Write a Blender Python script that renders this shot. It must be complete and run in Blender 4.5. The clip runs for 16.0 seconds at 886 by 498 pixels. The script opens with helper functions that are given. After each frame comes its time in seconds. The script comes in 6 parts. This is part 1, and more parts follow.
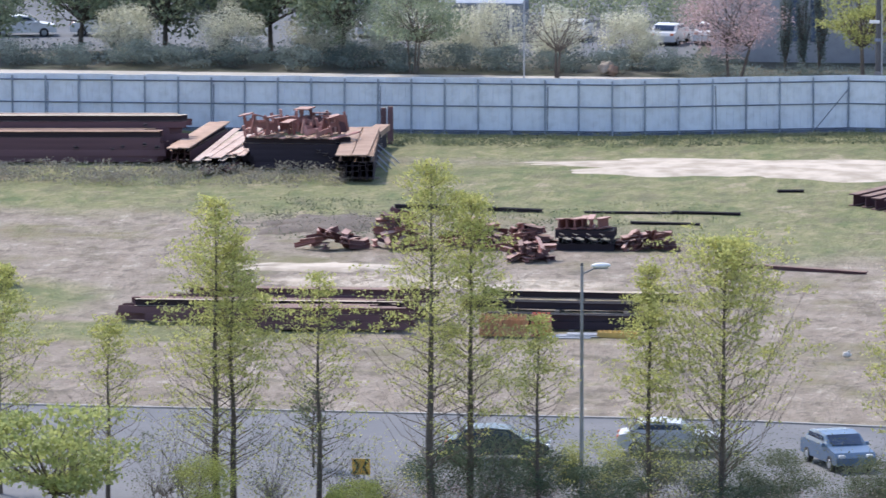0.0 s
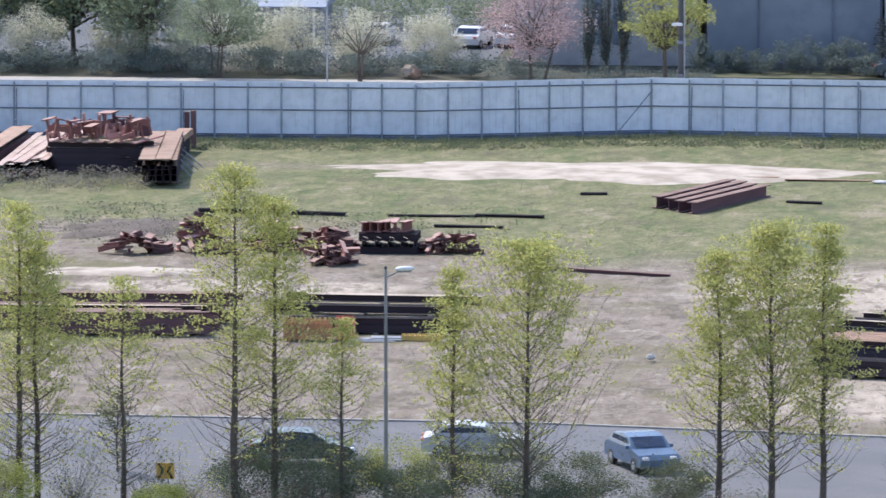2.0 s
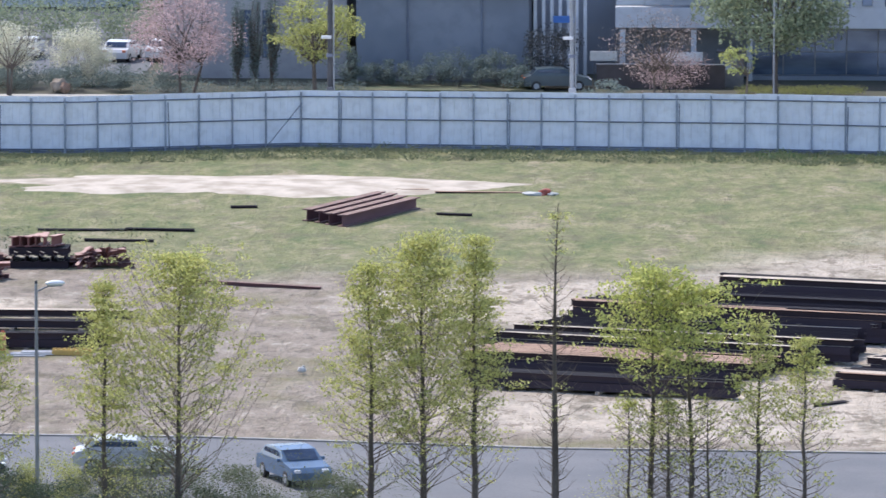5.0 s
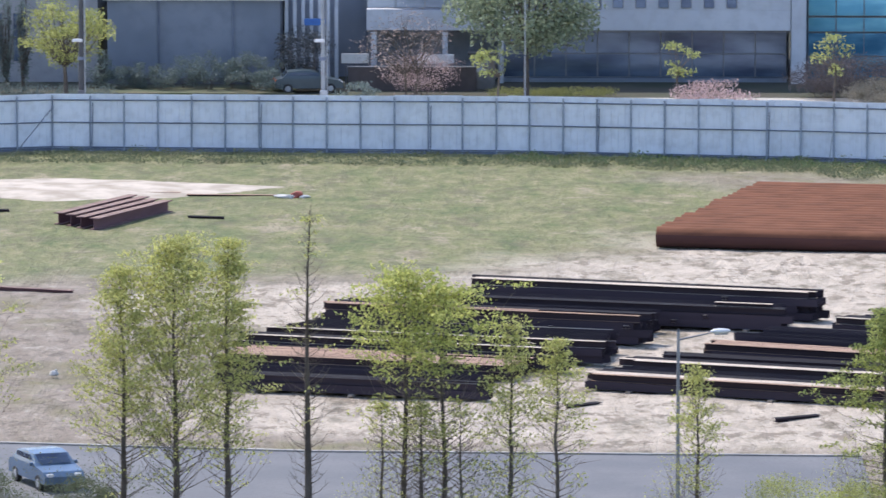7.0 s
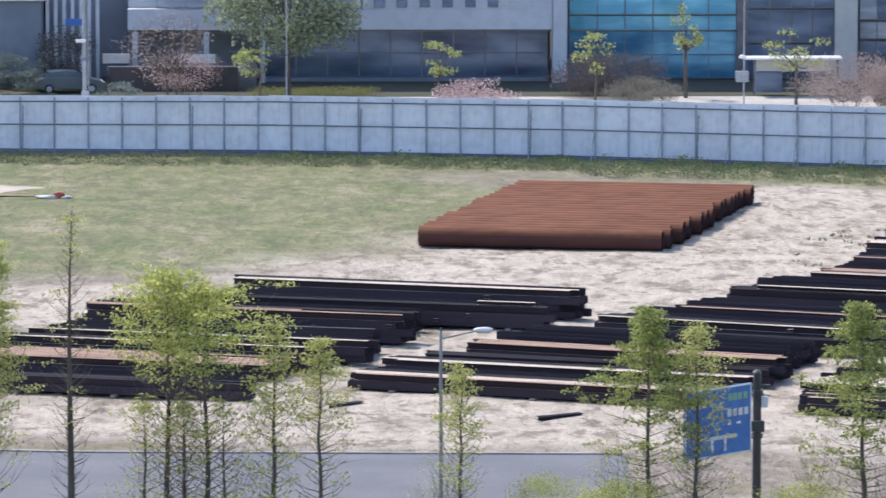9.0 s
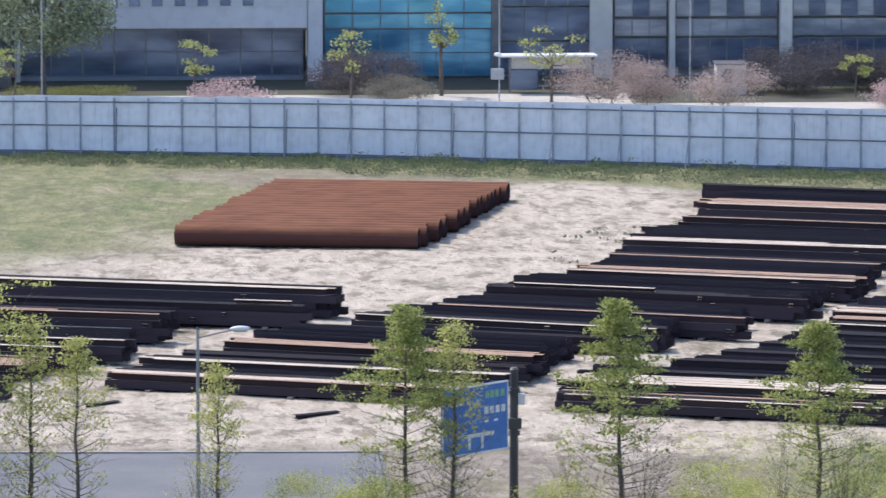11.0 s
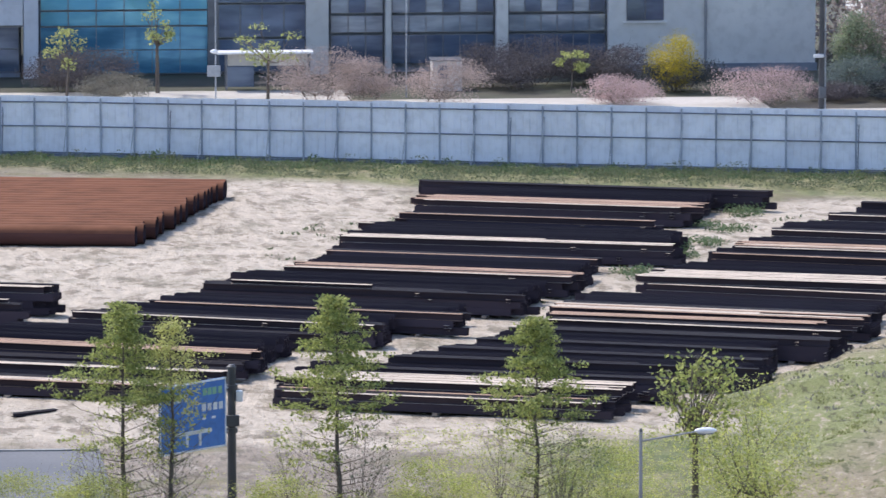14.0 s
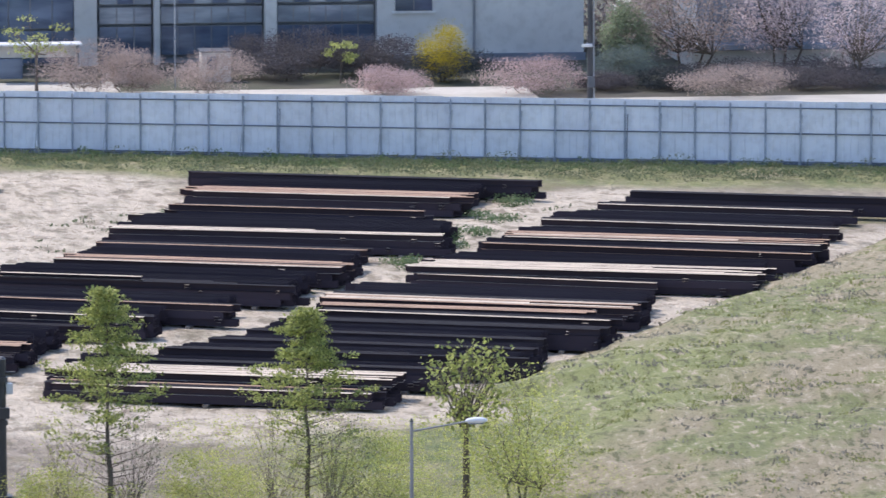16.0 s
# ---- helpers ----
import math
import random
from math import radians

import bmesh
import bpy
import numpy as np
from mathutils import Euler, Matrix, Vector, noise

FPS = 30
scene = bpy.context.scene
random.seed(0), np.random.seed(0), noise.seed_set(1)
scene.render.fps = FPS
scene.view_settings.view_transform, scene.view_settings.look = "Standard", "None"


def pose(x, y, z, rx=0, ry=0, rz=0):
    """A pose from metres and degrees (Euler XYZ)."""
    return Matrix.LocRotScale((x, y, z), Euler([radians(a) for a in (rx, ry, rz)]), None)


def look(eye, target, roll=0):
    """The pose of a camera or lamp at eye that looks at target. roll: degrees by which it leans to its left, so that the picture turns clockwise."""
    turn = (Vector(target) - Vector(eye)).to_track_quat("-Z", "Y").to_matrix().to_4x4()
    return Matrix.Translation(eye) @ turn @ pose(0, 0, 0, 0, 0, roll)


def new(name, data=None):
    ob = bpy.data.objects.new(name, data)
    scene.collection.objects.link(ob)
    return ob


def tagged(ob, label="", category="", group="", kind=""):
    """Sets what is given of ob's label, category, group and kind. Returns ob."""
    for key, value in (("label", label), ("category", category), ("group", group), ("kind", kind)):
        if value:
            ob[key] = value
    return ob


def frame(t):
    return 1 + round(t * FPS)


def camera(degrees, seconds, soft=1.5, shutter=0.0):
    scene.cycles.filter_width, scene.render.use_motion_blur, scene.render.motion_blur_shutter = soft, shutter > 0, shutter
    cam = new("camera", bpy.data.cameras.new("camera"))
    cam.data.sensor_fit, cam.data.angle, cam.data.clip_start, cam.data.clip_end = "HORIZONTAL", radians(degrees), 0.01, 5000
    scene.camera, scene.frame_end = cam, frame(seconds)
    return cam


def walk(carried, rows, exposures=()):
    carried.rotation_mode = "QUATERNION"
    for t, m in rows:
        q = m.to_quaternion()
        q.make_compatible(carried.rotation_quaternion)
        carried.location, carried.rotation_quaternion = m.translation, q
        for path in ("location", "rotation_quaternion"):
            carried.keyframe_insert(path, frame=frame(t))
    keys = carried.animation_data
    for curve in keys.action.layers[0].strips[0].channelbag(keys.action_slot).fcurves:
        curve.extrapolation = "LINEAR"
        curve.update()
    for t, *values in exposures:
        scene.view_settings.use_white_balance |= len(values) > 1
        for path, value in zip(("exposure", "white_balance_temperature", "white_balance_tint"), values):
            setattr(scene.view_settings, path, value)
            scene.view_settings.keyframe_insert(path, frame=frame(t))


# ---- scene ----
# A long lens on a high balcony, turning slowly to the right over a storage yard.
cam = camera(7.0, 16.0, soft=1.5, shutter=0.4)
EYE = 47.0
HEADING = 7.1
ROWS = [
    (0.0, -0.0000, -7.0902, -0.002),
    (0.5, 0.3911, -7.0756, 0.011),
    (1.0, 0.6584, -7.0696, -0.044),
    (1.5, 1.1479, -7.0701, -0.018),
    (2.0, 1.5646, -7.0633, -0.001),
    (2.5, 1.9933, -7.0588, 0.034),
    (3.0, 2.6031, -7.0344, 0.079),
    (5.5, 4.7646, -6.9525, -0.000),
    (6.0, 5.2569, -6.9487, 0.019),
    (6.5, 5.8117, -6.9423, 0.013),
    (7.0, 6.3249, -6.9399, 0.023),
    (7.5, 6.7340, -6.9440, 0.030),
    (8.0, 7.1758, -6.9465, 0.011),
    (8.5, 7.6944, -6.9448, 0.022),
    (11.0, 10.1601, -6.9570, -0.021),
    (11.5, 10.5884, -6.9603, 0.012),
    (12.0, 10.9942, -6.9619, -0.021),
    (12.5, 11.5207, -6.9615, -0.007),
    (13.0, 11.9574, -6.9614, 0.024),
    (13.5, 12.2275, -6.9658, -0.017),
    (14.0, 12.4145, -6.9822, 0.013),
    (14.5, 12.8945, -7.0145, -0.007),
    (15.0, 13.3128, -7.0459, -0.058),
    (15.5, 13.8119, -7.0519, -0.029),
    (16.0, 14.2489, -7.0569, -0.064),
]
walk(cam, [(t, pose(0, 0, EYE, 90 + tilt, 0, HEADING - pan) @ pose(0, 0, 0, 0, 0, roll)) for t, pan, tilt, roll in ROWS],
     [(0.0, 0.47, 6280, 16), (3.0, 0.48, 6280, 16), (6.0, 0.53, 6280, 16), (8.5, 0.53, 6280, 16), (12.0, 0.49, 6320, 16), (16.0, 0.47, 6320, 16)])

# ---- light: a bright spring noon, the sun high, to the left and a little behind the yard ----
SUN_ELEV, SUN_FROM = 52.0, Vector((-0.68, 0.73, 0.0))
world = bpy.data.worlds.new("world")
scene.world = world
world.use_nodes = True
sky = world.node_tree.nodes.new("ShaderNodeTexSky")
sky.sky_type, sky.sun_disc = "NISHITA", False
sky.sun_elevation = radians(SUN_ELEV)
sky.sun_rotation = math.atan2(SUN_FROM.x, SUN_FROM.y)
sky.dust_density, sky.air_density = 1.0, 1.0
world.node_tree.links.new(sky.outputs[0], world.node_tree.nodes["Background"].inputs[0])
world.node_tree.nodes["Background"].inputs[1].default_value = 0.19
sun = new("sun", bpy.data.lights.new("sun", "SUN"))
sun.data.energy, sun.data.angle, sun.data.color = 3.25, radians(0.55), (1.0, 0.94, 0.83)
SUN_DIR = SUN_FROM.normalized() * math.cos(radians(SUN_ELEV)) + Vector((0, 0, math.sin(radians(SUN_ELEV))))
sun.matrix_world = look(SUN_DIR * 100, (0, 0, 0))


# ---- materials ----
def nodes_of(m):
    m.use_nodes = True
    return m.node_tree, m.node_tree.nodes["Principled BSDF"]


def add(tree, kind, **values):
    n = tree.nodes.new(kind)
    for k, v in values.items():
        if k == "blend":
            n.blend_type = v
        elif k == "op":
            n.operation = v
        else:
            n.inputs[k.replace("_", " ")].default_value = v
    return n


def mixed(tree, fac, a, b, blend="MIX"):
    n = tree.nodes.new("ShaderNodeMix")
    n.data_type, n.blend_type = "RGBA", blend
    for sock, v in ((n.inputs[0], fac), (n.inputs[6], a), (n.inputs[7], b)):
        if hasattr(v, "is_linked"):
            tree.links.new(v, sock)
        elif isinstance(v, (int, float)):
            sock.default_value = v
        else:
            sock.default_value = (*v, 1)
    return n.outputs[2]


def ramp(tree, value, lo, hi):
    n = tree.nodes.new("ShaderNodeMapRange")
    n.interpolation_type = "SMOOTHSTEP"
    n.inputs[1].default_value, n.inputs[2].default_value = lo, hi
    tree.links.new(value, n.inputs[0])
    return n.outputs[0]


def noise_at(tree, scale, detail=4.0, stretch=None, rough=0.55, where="Position"):
    if where == "Position":
        src = tree.nodes.new("ShaderNodeNewGeometry").outputs["Position"]
    else:
        src = tree.nodes.new("ShaderNodeTexCoord").outputs["Object"]
    if stretch:
        mp = tree.nodes.new("ShaderNodeMapping")
        mp.inputs["Scale"].default_value = stretch
        tree.links.new(src, mp.inputs[0])
        src = mp.outputs[0]
    n = add(tree, "ShaderNodeTexNoise", Scale=scale, Detail=detail, Roughness=rough)
    tree.links.new(src, n.inputs["Vector"])
    return n.outputs["Fac"]


def surface(name, base, worn, grain=3.0, patch=0.3, rough=0.8, metal=0.0, bump=0.15, vary=0.12, stretch=None, where="Position"):
    """Two scales of variation, a fine relief, and a small difference from object to object."""
    m = bpy.data.materials.new(name)
    tree, p = nodes_of(m)
    fine = noise_at(tree, grain, 6, stretch, where=where)
    large = noise_at(tree, patch, 3, stretch, where=where)
    col = mixed(tree, ramp(tree, large, 0.35, 0.68), base, worn)
    dark = tuple(c * 0.72 for c in base)
    col = mixed(tree, ramp(tree, fine, 0.42, 0.72), col, mixed(tree, 0.5, dark, col))
    info = tree.nodes.new("ShaderNodeObjectInfo")
    hsv = tree.nodes.new("ShaderNodeHueSaturation")
    mr = tree.nodes.new("ShaderNodeMapRange")
    mr.inputs[3].default_value, mr.inputs[4].default_value = 1 - vary, 1 + vary
    tree.links.new(info.outputs["Random"], mr.inputs[0])
    tree.links.new(mr.outputs[0], hsv.inputs["Value"])
    tree.links.new(col, hsv.inputs["Color"])
    tree.links.new(hsv.outputs[0], p.inputs["Base Color"])
    p.inputs["Roughness"].default_value, p.inputs["Metallic"].default_value = rough, metal
    if bump:
        b = add(tree, "ShaderNodeBump", Strength=bump, Distance=0.05)
        tree.links.new(fine, b.inputs["Height"])
        tree.links.new(b.outputs[0], p.inputs["Normal"])
    return m


def steel(name, side, worn, dust_or_light, vary=0.2, lo=0.5, hi=0.9):
    """Rusted steel. Dust and flaking rust lie pale on upward faces; dark, black and pipe steel put light or shade
    there.
    """
    m = surface(name, side, worn, 4, 0.5, 0.8, 0.0, 0.1, vary, None, "Object")
    tree = m.node_tree
    p = tree.nodes["Principled BSDF"]
    p.inputs["Specular IOR Level"].default_value = 0.12
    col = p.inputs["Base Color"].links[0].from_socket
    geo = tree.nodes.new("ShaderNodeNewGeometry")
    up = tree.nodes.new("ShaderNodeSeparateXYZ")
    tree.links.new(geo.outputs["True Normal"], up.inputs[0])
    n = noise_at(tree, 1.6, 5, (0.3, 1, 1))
    # second colour for the upward faces, mottled; not a deposit on every steel
    dusty = mixed(tree, ramp(tree, n, 0.35, 0.7), dust_or_light, tuple(c * 0.68 for c in dust_or_light))
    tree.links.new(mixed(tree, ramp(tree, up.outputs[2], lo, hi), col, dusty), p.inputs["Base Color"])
    return m


def leafy(name, a, b, glow=0.45, vary=0.25):
    """Thin leaves that let part of the light through; each leaf differs a little."""
    m = bpy.data.materials.new(name)
    tree, p = nodes_of(m)
    geo = tree.nodes.new("ShaderNodeNewGeometry")
    col = mixed(tree, geo.outputs["Random Per Island"], a, b)
    large = noise_at(tree, 0.5, 2)
    col = mixed(tree, ramp(tree, large, 0.3, 0.75), col, mixed(tree, vary, col, (0.02, 0.03, 0.01)))
    tree.links.new(col, p.inputs["Base Color"])
    p.inputs["Roughness"].default_value = 0.7
    tr = tree.nodes.new("ShaderNodeBsdfTranslucent")
    tree.links.new(col, tr.inputs[0])
    mix = tree.nodes.new("ShaderNodeMixShader")
    mix.inputs[0].default_value = glow
    out = tree.nodes["Material Output"]
    tree.links.new(p.outputs[0], mix.inputs[1])
    tree.links.new(tr.outputs[0], mix.inputs[2])
    tree.links.new(mix.outputs[0], out.inputs[0])
    return m


def glassy(name, tint, rough=0.08, deep=(0.02, 0.03, 0.05)):
    """Dark window glass over a dim interior, with uneven panes."""
    m = bpy.data.materials.new(name)
    tree, p = nodes_of(m)
    n = noise_at(tree, 0.7, 3, (0.4, 1, 1.6))
    col = mixed(tree, ramp(tree, n, 0.35, 0.7), deep, tint)
    tree.links.new(col, p.inputs["Base Color"])
    p.inputs["Roughness"].default_value = rough
    p.inputs["IOR"].default_value = 1.6
    p.inputs["Metallic"].default_value = 0.45
    b = add(tree, "ShaderNodeBump", Strength=0.05, Distance=0.05)
    tree.links.new(noise_at(tree, 0.9, 2), b.inputs["Height"])
    tree.links.new(b.outputs[0], p.inputs["Normal"])
    return m


def oval(tree, pos, cx, cy, rx, ry, turn, lo, hi, wobble):
    """1 inside an oval of the ground, 0 outside, with an uneven edge."""
    mp = tree.nodes.new("ShaderNodeMapping")
    mp.vector_type = "TEXTURE"
    mp.inputs["Location"].default_value = (cx, cy, 0)
    mp.inputs["Rotation"].default_value = (0, 0, radians(turn))
    mp.inputs["Scale"].default_value = (rx, ry, 1000)
    tree.links.new(pos, mp.inputs[0])
    ln = tree.nodes.new("ShaderNodeVectorMath")
    ln.operation = "LENGTH"
    tree.links.new(mp.outputs[0], ln.inputs[0])
    ad = tree.nodes.new("ShaderNodeMath")
    ad.operation = "MULTIPLY_ADD"
    ad.inputs[1].default_value = 0.9
    tree.links.new(wobble, ad.inputs[0])
    tree.links.new(ln.outputs["Value"], ad.inputs[2])
    return ramp(tree, ad.outputs[0], hi + 0.45, lo + 0.45)


def yard_material():
    m = bpy.data.materials.new("yard_soil")
    tree, p = nodes_of(m)
    pos = tree.nodes.new("ShaderNodeNewGeometry").outputs["Position"]
    w1 = noise_at(tree, 0.15, 6, (0.8, 0.8, 1), 0.62)
    w2 = noise_at(tree, 0.75, 8, (1.3, 0.55, 1), 0.68)
    w3 = noise_at(tree, 5.0, 4)
    w5 = noise_at(tree, 0.6, 8, (1.2, 0.6, 1), 0.74)
    soil = mixed(tree, ramp(tree, w2, 0.3, 0.7), (0.25, 0.205, 0.162), (0.355, 0.30, 0.24))
    soil = mixed(tree, ramp(tree, w5, 0.52, 0.60), soil, (0.19, 0.157, 0.12))
    soil = mixed(tree, ramp(tree, w5, 0.45, 0.37), soil, (0.44, 0.385, 0.315))
    soil = mixed(tree, ramp(tree, w3, 0.5, 0.8), soil, (0.17, 0.14, 0.10))
    straw = mixed(tree, ramp(tree, w2, 0.3, 0.7), (0.24, 0.20, 0.12), (0.17, 0.17, 0.075))
    green = mixed(tree, ramp(tree, w2, 0.32, 0.68), (0.185, 0.205, 0.072), (0.33, 0.295, 0.16))
    green = mixed(tree, ramp(tree, w5, 0.40, 0.68), green, (0.155, 0.165, 0.072))
    w6 = noise_at(tree, 0.28, 7, (0.9, 0.5, 1), 0.7)
    green = mixed(tree, ramp(tree, w6, 0.50, 0.62), green, mixed(tree, ramp(tree, w2, 0.4, 0.6), (0.115, 0.15, 0.05), (0.20, 0.215, 0.085)))
    green = mixed(tree, ramp(tree, w6, 0.44, 0.34), green, (0.37, 0.315, 0.205))
    green = mixed(tree, ramp(tree, w3, 0.48, 0.75), green, (0.085, 0.105, 0.04))
    sand = mixed(tree, ramp(tree, w2, 0.35, 0.65), (0.61, 0.53, 0.43), (0.44, 0.375, 0.295))
    sand = mixed(tree, ramp(tree, w3, 0.52, 0.8), sand, (0.29, 0.24, 0.18))
    # dark streaks: small shadows of lumps and ruts painted into the sand
    sand = mixed(tree, ramp(tree, w5, 0.515, 0.585), sand, (0.275, 0.228, 0.172))
    w4 = noise_at(tree, 0.34, 8, (1.1, 0.6, 1), 0.74)
    col = mixed(tree, ramp(tree, w1, 0.50, 0.66), soil, straw)
    for cx, cy, rx, ry, turn in ((-48, 402, 44, 15, 0), (-50, 425, 75, 9, 1), (-10, 404, 30, 22, -8), (-62, 398, 30, 7, 0), (-18, 392, 26, 20, 0), (58, 413, 52, 8.5, -16.5), (5, 429, 40, 5, -5), (-70, 352, 9, 9, 0), (-60, 341, 14, 4, 0)):
        col = mixed(tree, oval(tree, pos, cx, cy, rx, ry, turn, 0.72, 1.12, w1), col, green)
    for cx, cy, rx, ry, turn in ((22, 366, 27, 38, -20), (9, 325, 25, 12, 0), (28, 402, 9, 14, -10), (-45, 361, 9, 2.5, 0), (-12, 362, 11, 9, -20), (60, 350, 12, 40, -28), (30, 318, 15, 9, -12), (53, 386, 6, 20, -24)):
        col = mixed(tree, oval(tree, pos, cx, cy, rx, ry, turn, 0.75, 1.15, w1), col, sand)
    for cx, cy, rx, ry, turn in ((43, 302, 15, 13, 0), (34.2, 388, 1.3, 2.6, -10)):
        col = mixed(tree, oval(tree, pos, cx, cy, rx, ry, turn, 0.72, 1.12, w1), col, green)
    col = mixed(tree, ramp(tree, w4, 0.50, 0.66), col, mixed(tree, 0.62, col, (0.13, 0.115, 0.07)))
    tree.links.new(col, p.inputs["Base Color"])
    p.inputs["Roughness"].default_value = 0.95
    b = add(tree, "ShaderNodeBump", Strength=1.0, Distance=0.6)
    tree.links.new(w2, b.inputs["Height"])
    tree.links.new(b.outputs[0], p.inputs["Normal"])
    return m


def mound_material():
    m = bpy.data.materials.new("mound_grass")
    tree, p = nodes_of(m)
    big, mid, fine = noise_at(tree, 0.11, 6, (1, 0.8, 1), 0.65), noise_at(tree, 1.5, 9, (1.4, 0.5, 1), 0.75), noise_at(tree, 6.0, 5)
    col = mixed(tree, ramp(tree, big, 0.44, 0.53), (0.255, 0.275, 0.115), (0.385, 0.325, 0.215))
    pos = tree.nodes.new("ShaderNodeNewGeometry").outputs["Position"]
    col = mixed(tree, oval(tree, pos, 42, 312, 9, 26, -28, 0.5, 1.3, big), col, (0.29, 0.315, 0.125))
    col = mixed(tree, ramp(tree, mid, 0.53, 0.60), col, (0.16, 0.165, 0.075))
    col = mixed(tree, ramp(tree, mid, 0.46, 0.38), col, (0.54, 0.455, 0.33))
    col = mixed(tree, ramp(tree, fine, 0.52, 0.75), col, mixed(tree, 0.5, col, (0.06, 0.06, 0.03)))
    tree.links.new(col, p.inputs["Base Color"])
    p.inputs["Roughness"].default_value = 0.95
    b = add(tree, "ShaderNodeBump", Strength=1.0, Distance=0.5)
    tree.links.new(mid, b.inputs["Height"])
    tree.links.new(b.outputs[0], p.inputs["Normal"])
    return m


